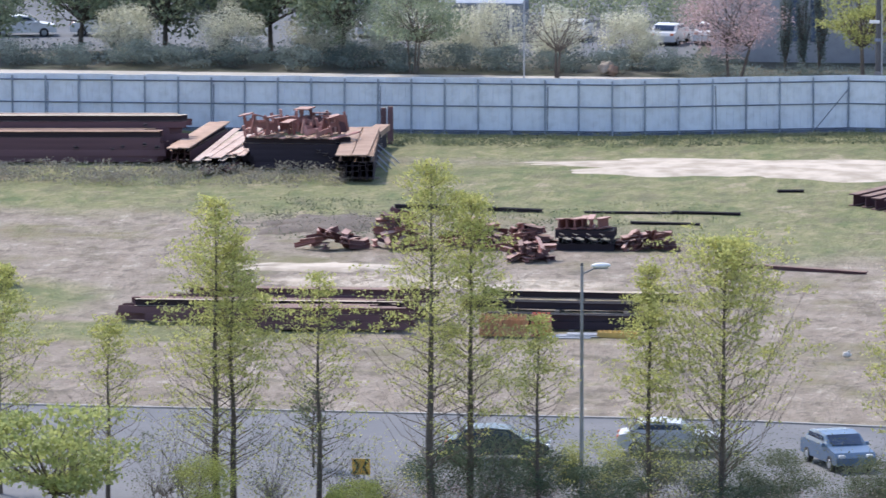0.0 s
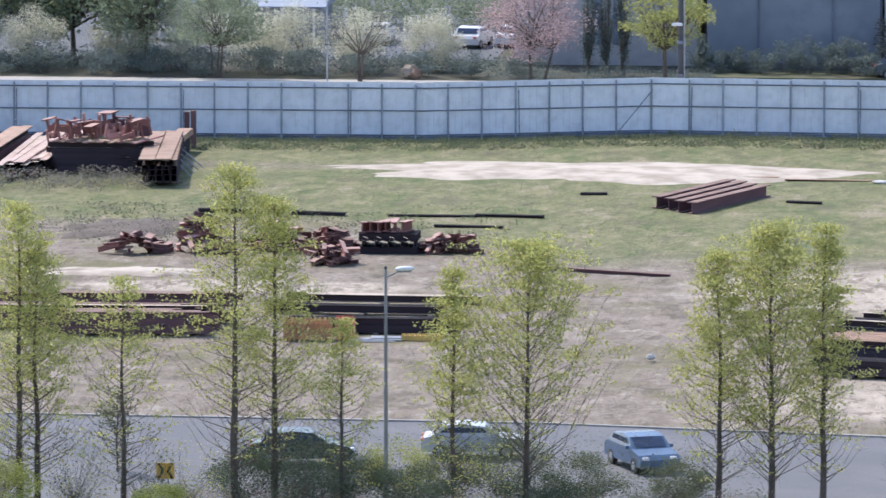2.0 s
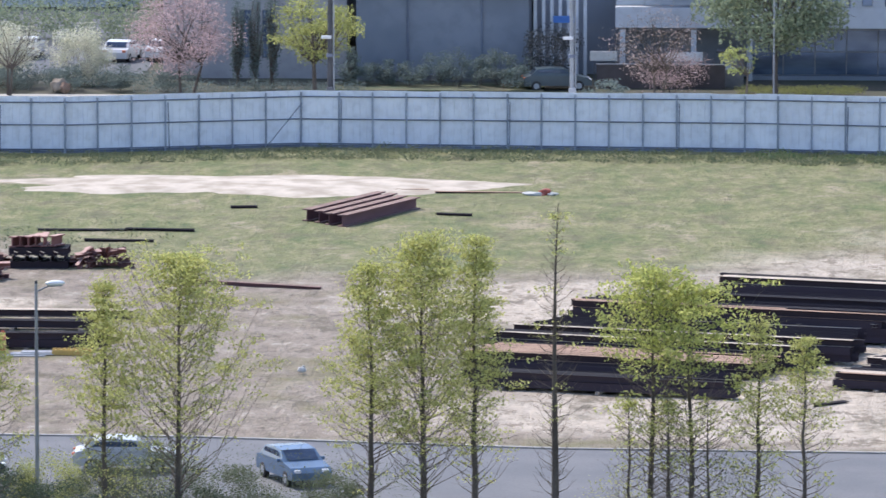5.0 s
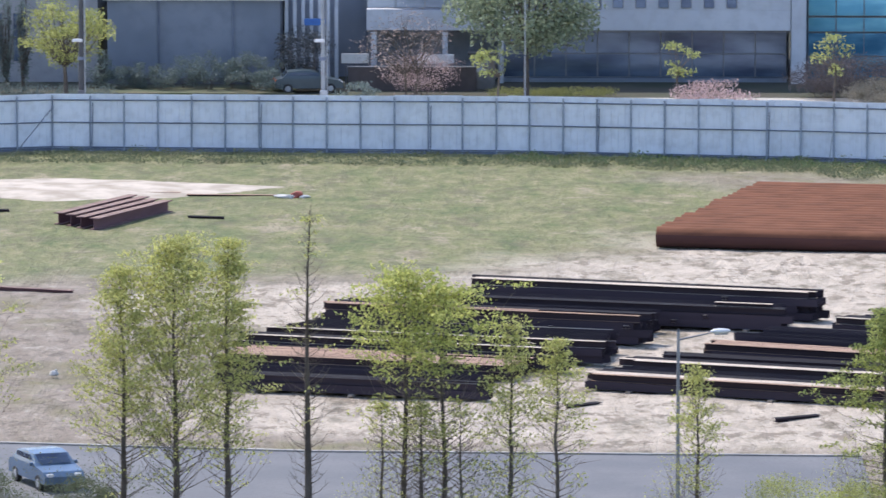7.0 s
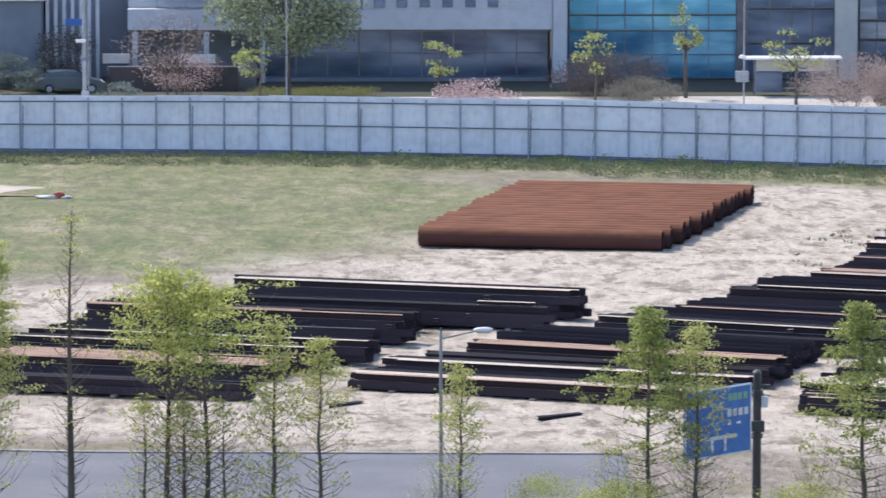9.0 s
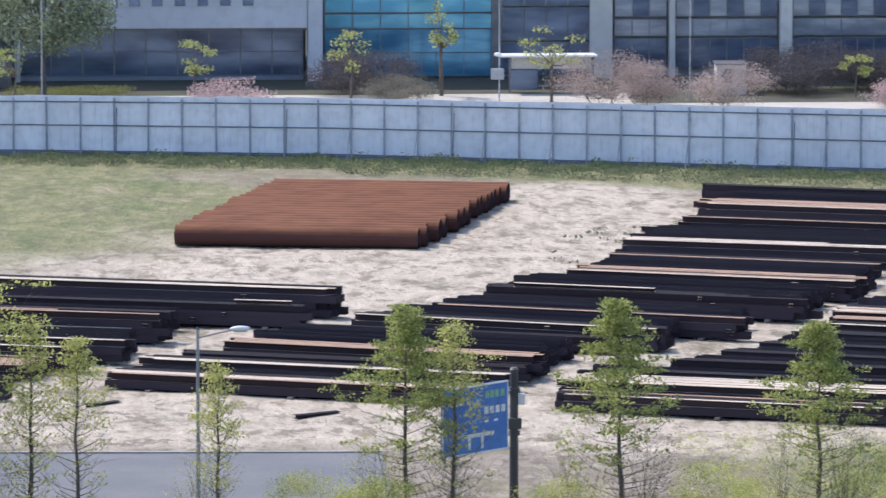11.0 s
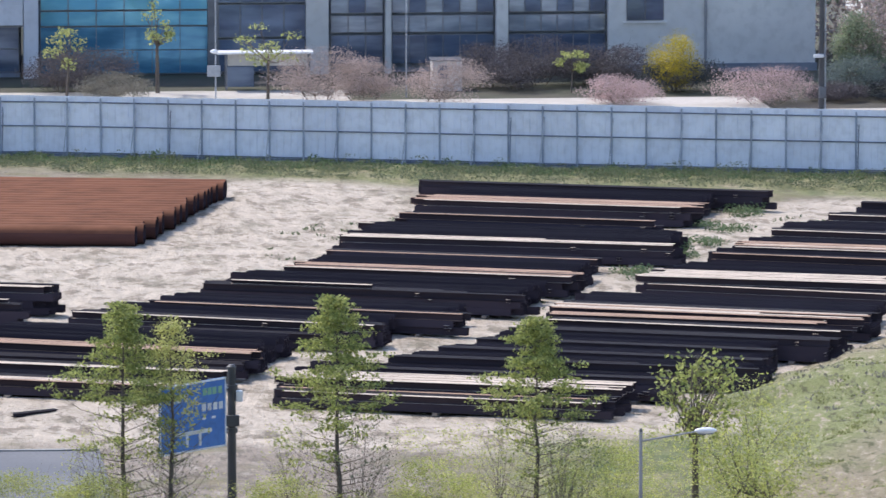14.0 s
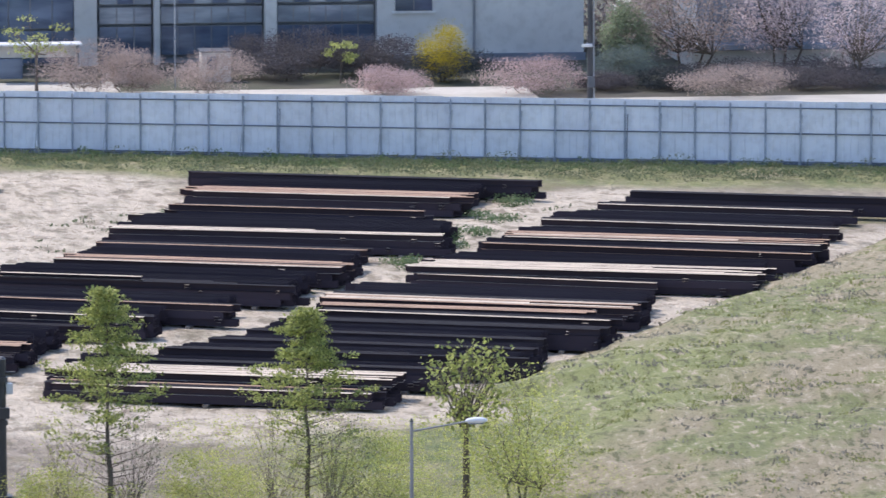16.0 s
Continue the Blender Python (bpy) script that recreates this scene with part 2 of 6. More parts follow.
M = dict(
    yard=yard_material(),
    sand=surface("pale_sand", (0.54, 0.475, 0.39), (0.33, 0.28, 0.215), 2.2, 0.5, 0.95, bump=0.5),
    asphalt=surface("grey_asphalt", (0.125, 0.132, 0.145), (0.165, 0.168, 0.176), 6, 0.25, 0.8, bump=0.1),
    kerb=surface("concrete_kerb", (0.36, 0.35, 0.33), (0.27, 0.26, 0.25), 5, 0.8, 0.9),
    paving=surface("pale_paving", (0.45, 0.425, 0.39), (0.37, 0.35, 0.31), 3, 0.3, 0.9),
    verge=surface("verge_grass", (0.075, 0.095, 0.045), (0.14, 0.125, 0.075), 4, 0.5, 0.95, bump=0.6),
    mound=mound_material(),
    panel=surface("white_sheet_steel", (0.79, 0.815, 0.88), (0.71, 0.74, 0.82), 2.0, 0.25, 0.5, bump=0.03, vary=0.04),
    galv=surface("galvanised_pipe", (0.17, 0.20, 0.27), (0.13, 0.155, 0.215), 5, 1, 0.5, 0.3, bump=0.03),
    galv_post=surface("bluish_post_pipe", (0.34, 0.38, 0.46), (0.26, 0.30, 0.37), 5, 1, 0.5, 0.2, bump=0.03),
    # white panel greyed and blued: the facade's shade is in the colour
    grey_panel=surface("shade_grey_facade_panel", (0.56, 0.59, 0.64), (0.48, 0.51, 0.56), 1.5, 0.2, 0.6, bump=0.02),
    galv_pale=surface("pale_pipe", (0.42, 0.44, 0.47), (0.32, 0.34, 0.37), 5, 1, 0.45, 0.3, bump=0.03),
    # dark and black: tops coloured darker than sides, cancelling the sunlight on them
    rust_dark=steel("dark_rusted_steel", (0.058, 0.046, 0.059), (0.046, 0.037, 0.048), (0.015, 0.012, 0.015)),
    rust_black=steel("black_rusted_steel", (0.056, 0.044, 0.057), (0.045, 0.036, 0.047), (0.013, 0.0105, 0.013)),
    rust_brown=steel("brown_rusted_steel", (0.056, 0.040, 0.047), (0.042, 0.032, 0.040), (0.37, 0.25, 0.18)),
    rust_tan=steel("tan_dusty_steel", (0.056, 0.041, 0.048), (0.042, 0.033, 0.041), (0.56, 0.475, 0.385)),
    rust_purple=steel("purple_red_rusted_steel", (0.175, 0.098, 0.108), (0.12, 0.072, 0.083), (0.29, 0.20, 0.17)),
    # pipe: rust colour on the crown, flanks darkened to carry their shaded side
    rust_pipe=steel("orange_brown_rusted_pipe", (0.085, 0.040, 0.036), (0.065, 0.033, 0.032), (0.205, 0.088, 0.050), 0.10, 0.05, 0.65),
    red_paint=surface("faded_red_primer", (0.36, 0.16, 0.14), (0.42, 0.27, 0.24), 4, 0.8, 0.7, bump=0.1, vary=0.25),
    red_steel=steel("red_primed_steel", (0.29, 0.135, 0.12), (0.17, 0.09, 0.085), (0.54, 0.36, 0.31), 0.3),
    plank=surface("rust_brown_plate", (0.43, 0.29, 0.21), (0.33, 0.215, 0.155), 3, 0.7, 0.85, bump=0.1, vary=0.15),
    timber=surface("grey_timber", (0.30, 0.26, 0.22), (0.2, 0.17, 0.14), 5, 1.0, 0.9),
    bark=surface("grey_brown_bark", (0.10, 0.08, 0.065), (0.15, 0.125, 0.105), 9, 1.2, 0.95, bump=0.4),
    twig=surface("pale_twigs", (0.125, 0.10, 0.082), (0.175, 0.145, 0.115), 9, 1.2, 0.95, bump=0.1),
    leaf_spring=leafy("spring_needles", (0.66, 0.64, 0.24), (0.34, 0.37, 0.12), 0.5, 0.08),
    leaf_mid=leafy("fresh_green_leaves", (0.66, 0.66, 0.21), (0.30, 0.35, 0.10), 0.5, 0.12),
    leaf_tier=leafy("tiered_young_leaves", (0.50, 0.53, 0.17), (0.17, 0.215, 0.07), 0.45, 0.15),
    leaf_bright=leafy("bright_young_leaves", (0.52, 0.55, 0.22), (0.32, 0.37, 0.13), 0.5, 0.1),
    leaf_yellow=leafy("yellow_green_leaves", (0.54, 0.55, 0.20), (0.30, 0.33, 0.11), 0.5, 0.1),
    # evergreen green lifted towards blue: distance haze put into the leaf colour
    leaf_dark=leafy("hazed_evergreen_leaves", (0.225, 0.275, 0.25), (0.14, 0.185, 0.175), 0.35),
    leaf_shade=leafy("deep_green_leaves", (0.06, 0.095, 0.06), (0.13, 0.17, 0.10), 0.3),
    # needles lightened for the same painted haze
    leaf_pine=leafy("hazed_pine_needles", (0.39, 0.44, 0.28), (0.22, 0.28, 0.19), 0.45),
    leaf_weed=leafy("weeds", (0.12, 0.155, 0.09), (0.20, 0.22, 0.13), 0.45),
    leaf_rank=leafy("rank_weeds", (0.10, 0.165, 0.08), (0.19, 0.25, 0.12), 0.4),
    leaf_grass=leafy("short_grass", (0.33, 0.345, 0.14), (0.22, 0.24, 0.09), 0.5, 0.1),
    leaf_dry=leafy("dry_stalks", (0.31, 0.29, 0.24), (0.22, 0.205, 0.165), 0.4),
    blossom_pink=leafy("pink_blossom", (0.70, 0.53, 0.53), (0.44, 0.33, 0.32), 0.48),
    blossom_pale=leafy("pale_pink_blossom", (0.84, 0.72, 0.74), (0.58, 0.49, 0.50), 0.55),
    blossom_white=leafy("white_blossom", (0.84, 0.82, 0.68), (0.58, 0.59, 0.44), 0.6),
    blossom_yellow=leafy("yellow_blossom", (0.80, 0.62, 0.04), (0.36, 0.31, 0.05), 0.4),
    brown_bud=leafy("brown_buds", (0.58, 0.47, 0.43), (0.38, 0.31, 0.285), 0.5),
    grey_twig=leafy("grey_twig_tips", (0.105, 0.095, 0.11), (0.165, 0.145, 0.155), 0.3),
    leaf_ivy=leafy("dark_ivy", (0.035, 0.045, 0.052), (0.065, 0.075, 0.085), 0.2),
    slate=surface("grey_slate_cladding", (0.26, 0.29, 0.345), (0.19, 0.22, 0.27), 1.2, 0.2, 0.7, bump=0.05),
    concrete=surface("pale_concrete", (0.66, 0.645, 0.61), (0.56, 0.55, 0.53), 1.6, 0.18, 0.85, bump=0.06),
    white_panel=surface("white_facade_panel", (0.80, 0.80, 0.79), (0.73, 0.73, 0.73), 1.5, 0.2, 0.6, bump=0.02),
    frame=surface("grey_metal_frame", (0.17, 0.18, 0.20), (0.12, 0.13, 0.15), 4, 1, 0.45, 0.4, bump=0.02),
    # dark and grey glass: tints raised and blued to carry haze
    glass_dark=glassy("dark_window_glass", (0.16, 0.225, 0.335), 0.12, (0.07, 0.105, 0.18)),
    glass_grey=glassy("grey_window_glass", (0.42, 0.50, 0.58), 0.12, (0.22, 0.28, 0.36)),
    # darker copy of the blue glass: a dark reflection put into the tint
    glass_deep=glassy("dark_reflection_curtain_glass", (0.15, 0.42, 0.60), 0.1, (0.06, 0.22, 0.38)),
    glass_blue=glassy("blue_curtain_glass", (0.22, 0.58, 0.76), 0.1, (0.09, 0.34, 0.52)),
    pole=surface("dark_pole_paint", (0.05, 0.052, 0.058), (0.08, 0.08, 0.085), 4, 1, 0.5, bump=0.03),
    pole_grey=surface("concrete_pole", (0.33, 0.33, 0.34), (0.24, 0.24, 0.25), 4, 0.6, 0.8, bump=0.05),
    white=surface("white_enamel", (0.78, 0.79, 0.80), (0.7, 0.71, 0.73), 3, 0.5, 0.4, bump=0.0),
    sign_blue=surface("blue_sign_sheet", (0.05, 0.17, 0.50), (0.06, 0.20, 0.54), 3, 0.5, 0.4, bump=0.0),
    sign_white=surface("white_sign_film", (0.75, 0.77, 0.80), (0.66, 0.7, 0.74), 3, 0.5, 0.4, bump=0.0),
    sign_green=surface("green_sign_film", (0.25, 0.5, 0.35), (0.2, 0.45, 0.3), 3, 0.5, 0.4, bump=0.0),
    amber=surface("amber_reflector_sheet", (0.80, 0.47, 0.07), (0.7, 0.40, 0.07), 6, 1, 0.45, bump=0.0),
    black=surface("black_rubber", (0.02, 0.02, 0.022), (0.035, 0.035, 0.035), 6, 1, 0.7, bump=0.0),
    car_blue=surface("pale_blue_car_paint", (0.11, 0.18, 0.29), (0.10, 0.165, 0.265), 2, 0.5, 0.25, bump=0.0),
    car_white=surface("white_car_paint", (0.74, 0.75, 0.77), (0.7, 0.71, 0.73), 2, 0.5, 0.25, bump=0.0),
    car_dark=surface("dark_teal_car_paint", (0.045, 0.065, 0.075), (0.04, 0.055, 0.065), 2, 0.5, 0.25, bump=0.0),
    orange=surface("orange_plastic", (0.62, 0.16, 0.05), (0.5, 0.2, 0.1), 3, 1, 0.5, bump=0.02),
    yellow=surface("yellow_plastic", (0.68, 0.46, 0.12), (0.55, 0.36, 0.12), 3, 1, 0.5, bump=0.02),
    dark_wall=surface("dark_brown_stucco", (0.10, 0.085, 0.085), (0.07, 0.06, 0.065), 2, 0.3, 0.9),
    brick=surface("beige_stucco", (0.42, 0.35, 0.28), (0.35, 0.29, 0.24), 2, 0.3, 0.9),
    roof=surface("grey_blue_roof", (0.26, 0.30, 0.37), (0.20, 0.24, 0.30), 2, 0.4, 0.6),
)


# ---- building blocks ----
def mesh_of(name, verts, faces, material, smooth=False):
    me = bpy.data.meshes.new(name)
    me.from_pydata([tuple(v) for v in verts], [], [tuple(f) for f in faces])
    me.materials.append(material)
    if smooth:
        me.polygons.foreach_set("use_smooth", [True] * len(me.polygons))
    me.update()
    return me


def put(name, me, parent=None, m=None, label=""):
    ob = new(name, me)
    if m is not None:
        ob.matrix_basis = m
    if parent is not None:
        ob.parent = parent
    return tagged(ob, label)


def part(name, bm, material, parent, label="", smooth=False):
    me = bpy.data.meshes.new(name)
    bm.to_mesh(me)
    bm.free()
    me.materials.append(material)
    if smooth:
        me.polygons.foreach_set("use_smooth", [True] * len(me.polygons))
    return put(name, me, parent, None, label)


def thing(name, m, label, category, group="", kind=""):
    ob = new(name)
    ob.matrix_basis = m
    return tagged(ob, label, category, group, kind)


def box(bm, x0, y0, z0, x1, y1, z1, bevel=0.0):
    made = bmesh.ops.create_cube(bm, size=1)["verts"]
    bmesh.ops.scale(bm, vec=(x1 - x0, y1 - y0, z1 - z0), verts=made)
    bmesh.ops.translate(bm, vec=((x0 + x1) / 2, (y0 + y1) / 2, (z0 + z1) / 2), verts=made)
    if bevel:
        edges = list({e for v in made for e in v.link_edges})
        bmesh.ops.bevel(bm, geom=edges, offset=bevel, segments=1, affect="EDGES")
    return bm


def boxed(*a, **k):
    return box(bmesh.new(), *a, **k)


def rod(bm, a, b, r0, r1=None, n=8):
    a, b = Vector(a), Vector(b)
    r1 = r0 if r1 is None else r1
    q = (b - a).to_track_quat("Z", "Y").to_matrix()
    rings = []
    for c, r in ((a, r0), (b, r1)):
        rings.append([bm.verts.new(c + q @ Vector((r * math.cos(6.28319 * i / n), r * math.sin(6.28319 * i / n), 0))) for i in range(n)])
    for i in range(n):
        bm.faces.new((rings[0][i], rings[0][(i + 1) % n], rings[1][(i + 1) % n], rings[1][i]))
    bm.faces.new(rings[0][::-1])
    bm.faces.new(rings[1])
    return bm


def rods(*segs, n=8):
    bm = bmesh.new()
    for a, b, r0, r1 in segs:
        rod(bm, a, b, r0, r1, n)
    return bm


def blob(bm, cx, cy, cz, rx, ry, rz, lump=0.15, seed=0, sub=2):
    made = bmesh.ops.create_icosphere(bm, subdivisions=sub, radius=1)["verts"]
    for v in made:
        k = 1 + lump * noise.noise(v.co * 1.7 + Vector((seed * 7.1, seed * 3.3, 0)))
        v.co = Vector((cx + v.co.x * rx * k, cy + v.co.y * ry * k, cz + v.co.z * rz * k))
    return bm


# ---- the ground, one sheet to the horizon ----
ROAD_EDGE = [(-160.0, 319.0), (-60.0, 316.4), (-26.0, 315.3), (-10.0, 312.6), (14.0, 311.6)]


def ground():
    xs = [-3000, -1200, -500, -220] + list(np.linspace(-110, 110, 112)) + [220, 500, 1200, 3000]
    ys = [-3000, -800, -100, 120, 220] + list(np.linspace(270, 440, 120)) + [470, 520, 700, 1200, 4000]
    verts, faces = [], []
    for y in ys:
        for x in xs:
            z = 0.0
            if 319.5 < y < 426 and -100 < x < 100:
                z = 0.12 * noise.noise(Vector((x * 0.16, y * 0.12, 0))) + 0.07 * noise.noise(Vector((x * 0.5, y * 0.4, 5)))
            if x < 15.5 and 200 < y <= float(np.interp(x, [p[0] for p in ROAD_EDGE], [p[1] for p in ROAD_EDGE])) + 1.6:
                z = -0.06
            verts.append((x, y, z))
    w = len(xs)
    for j in range(len(ys) - 1):
        for i in range(w - 1):
            faces.append((j * w + i, j * w + i + 1, (j + 1) * w + i + 1, (j + 1) * w + i))
    ob = put("ground", mesh_of("ground", verts, faces, M["yard"], True))
    tagged(ob, "bare brown soil, pale sand and thin spring grass of an open storage yard", "ground", kind="structure")


ground()


def patch(name, cx, cy, rx, ry, turn, rise, material, label, category, kind="structure", rings=14, spokes=72, ragged=0.18, seed=1.0):
    """A low spread of loose material with a ragged rim."""
    verts, faces = [(0, 0, rise)], []
    for k in range(1, rings + 1):
        f = k / rings
        for s in range(spokes):
            a = 6.28319 * s / spokes
            d = Vector((math.cos(a), math.sin(a), seed))
            r = f * (1 + ragged * noise.noise(d * 2.2) + ragged * 0.6 * noise.noise(d * 7))
            z = rise * (1 - f ** 3) * (1 + 0.25 * noise.noise(Vector((rx * r * d.x * 0.4, ry * r * d.y * 0.4, seed)))) - 0.12 * f ** 6
            verts.append((rx * r * d.x, ry * r * d.y, z))
    for s in range(spokes):
        faces.append((0, 1 + s, 1 + (s + 1) % spokes))
    for k in range(rings - 1):
        for s in range(spokes):
            a, b = 1 + k * spokes + s, 1 + k * spokes + (s + 1) % spokes
            faces.append((a, a + spokes, b + spokes, b))
    ob = put(name, mesh_of(name, verts, faces, material, True), None, pose(cx, cy, 0, 0, 0, turn))
    return tagged(ob, label, category, kind=kind)


patch("sand_spread", -31, 414.5, 16.8, 5.7, -2, 0.22, M["sand"], "flat spread of pale sand on the green yard", "sand", ragged=0.34)
patch("sand_bank", -51.9, 366.6, 5.0, 1.9, 0, 0.12, M["sand"], "low bank of pale sand before the scrap heaps", "sand", ragged=0.75, seed=4.0)
patch("soil_heap", -54.2, 385, 3.6, 5.0, 0, 0.22, surface("dark_soil", (0.115, 0.092, 0.075), (0.17, 0.14, 0.112), 3, 0.5, 0.95, bump=0.8), "low heap of dark crumbly soil on the grass", "soil heap", kind="stuff", ragged=0.55)


def mound_height(x, y):
    edge = (x - 45.6) * 0.88 - (y - 330) * 0.475 if y > 322 else (x - 43.4 + (322 - y) * 0.10) * 0.9
    h = 3.0 * (1 - math.exp(-max(0, edge) / 9.0)) + min(0, edge) * 0.2
    if edge > 0:
        h += min(1, edge) * (0.34 * noise.noise(Vector((x * 0.3, y * 0.26, 2))) + 0.26 * noise.noise(Vector((x * 0.8, y * 0.45, 4))))
    return h


def mound():
    verts, faces, nx, ny = [], [], 220, 200
    for j in range(ny):
        for i in range(nx):
            x, y = 34 + 90 * i / (nx - 1), 250 + 150 * j / (ny - 1)
            h = mound_height(x, y)
            verts.append((x, y, max(-0.8, h)))
    for j in range(ny - 1):
        for i in range(nx - 1):
            q = (j * nx + i, j * nx + i + 1, (j + 1) * nx + i + 1, (j + 1) * nx + i)
            if max(verts[k][2] for k in q) > -0.75:
                faces.append(q)
    tagged(put("earth_mound", mesh_of("earth_mound", verts, faces, M["mound"], True)), "long earth mound under dry and green grass", "mound", kind="structure")


mound()


def strip(name, x0, x1, y0, y1, z0, z1, material, label, category):
    tagged(part(name, boxed(x0, y0, z0, x1, y1, z1), material, None), label, category, kind="structure")


def ribbon(name, near, far, z0, z1, material, label, category):
    """A slab between two lines on the ground that have the same number of points."""
    n = len(near)
    verts = [(x, y, z) for z in (z0, z1) for line in (near, far) for x, y in line]
    faces = []
    for i in range(n - 1):
        faces += [(2 * n + i, 2 * n + i + 1, 3 * n + i + 1, 3 * n + i), (i, n + i, n + i + 1, i + 1), (i, i + 1, 2 * n + i + 1, 2 * n + i), (n + i, 3 * n + i, 3 * n + i + 1, n + i + 1)]
    faces += [(0, 2 * n, 3 * n, n), (n - 1, 2 * n - 1, 4 * n - 1, 3 * n - 1)]
    tagged(put(name, mesh_of(name, verts, faces, material)), label, category, kind="structure")


ribbon("road", [(x, 288.5) for x, y in ROAD_EDGE], ROAD_EDGE, -0.3, 0.0, M["asphalt"], "plain grey asphalt street beside the yard", "road")
ribbon("kerb", ROAD_EDGE, [(x, y + 0.25) for x, y in ROAD_EDGE], -0.3, 0.07, M["kerb"], "low concrete kerb along the street", "kerb")
ribbon("kerb_near", [(x, 288.2) for x, y in ROAD_EDGE], [(x, 288.5) for x, y in ROAD_EDGE], -0.3, 0.13, M["kerb"], "low concrete kerb of the planted verge", "kerb")
strip("verge", -160, 44, 262, 288.2, -0.3, 0.12, M["verge"], "planted grass verge of the street trees", "verge")
strip("pavement", -160, 63, 447, 460.5, -0.2, 0.05, M["paving"], "sunlit pale concrete pavement behind the fence", "pavement")
strip("pavement_west", -160, -36, 460.5, 465.7, -0.2, 0.05, M["paving"], "sunlit pale path along the hedge behind the fence", "pavement")
strip("pavement_east", 63, 160, 447, 452.4, -0.2, 0.05, M["paving"], "sunlit pale path along the planted bed", "pavement")
strip("planted_bed", 63, 160, 452.4, 460.5, -0.2, 0.05, surface("bed_soil", (0.07, 0.062, 0.05), (0.05, 0.05, 0.035), 2.5, 0.4, 0.95, bump=0.5), "dark planted bed before the house", "bed")
strip("pavement_middle", -15.5, 37, 460.5, 467.0, -0.2, 0.05, M["paving"], "sunlit pale forecourt paving before the white block", "pavement")
strip("car_park", -160, -43, 479, 527, 0.03, 0.06, surface("worn_car_park", (0.12, 0.13, 0.145), (0.085, 0.095, 0.105), 2, 0.12, 0.9), "worn grey car park behind the trees", "car park")
# soil colour darkened to stand for the shadow before the buildings
strip("backlot", -200, 200, 460.5, 640.0, -0.2, 0.03, surface("backlot_shade_soil", (0.085, 0.08, 0.06), (0.06, 0.07, 0.04), 1.5, 0.2, 0.95, bump=0.5), "shaded soil and grass before the buildings", "ground")

# ---- the steel hoarding ----
FENCE = [(-112.0, 429.0), (-81.0, 430.2), (-43.0, 431.0), (-29.5, 435.2), (-2.0, 433.3), (16.5, 429.8), (52.5, 418.8), (110.0, 402.5)]
FENCE_TOP = 3.42
# for each stretch: where its first post stands, and the spacing of the posts
POSTS = [(1.78, 2.025), (1.14, 2.025), (1.55, 2.075), (0.27, 2.05), (1.38, 2.06), (1.04, 2.06), (0.49, 2.06)]


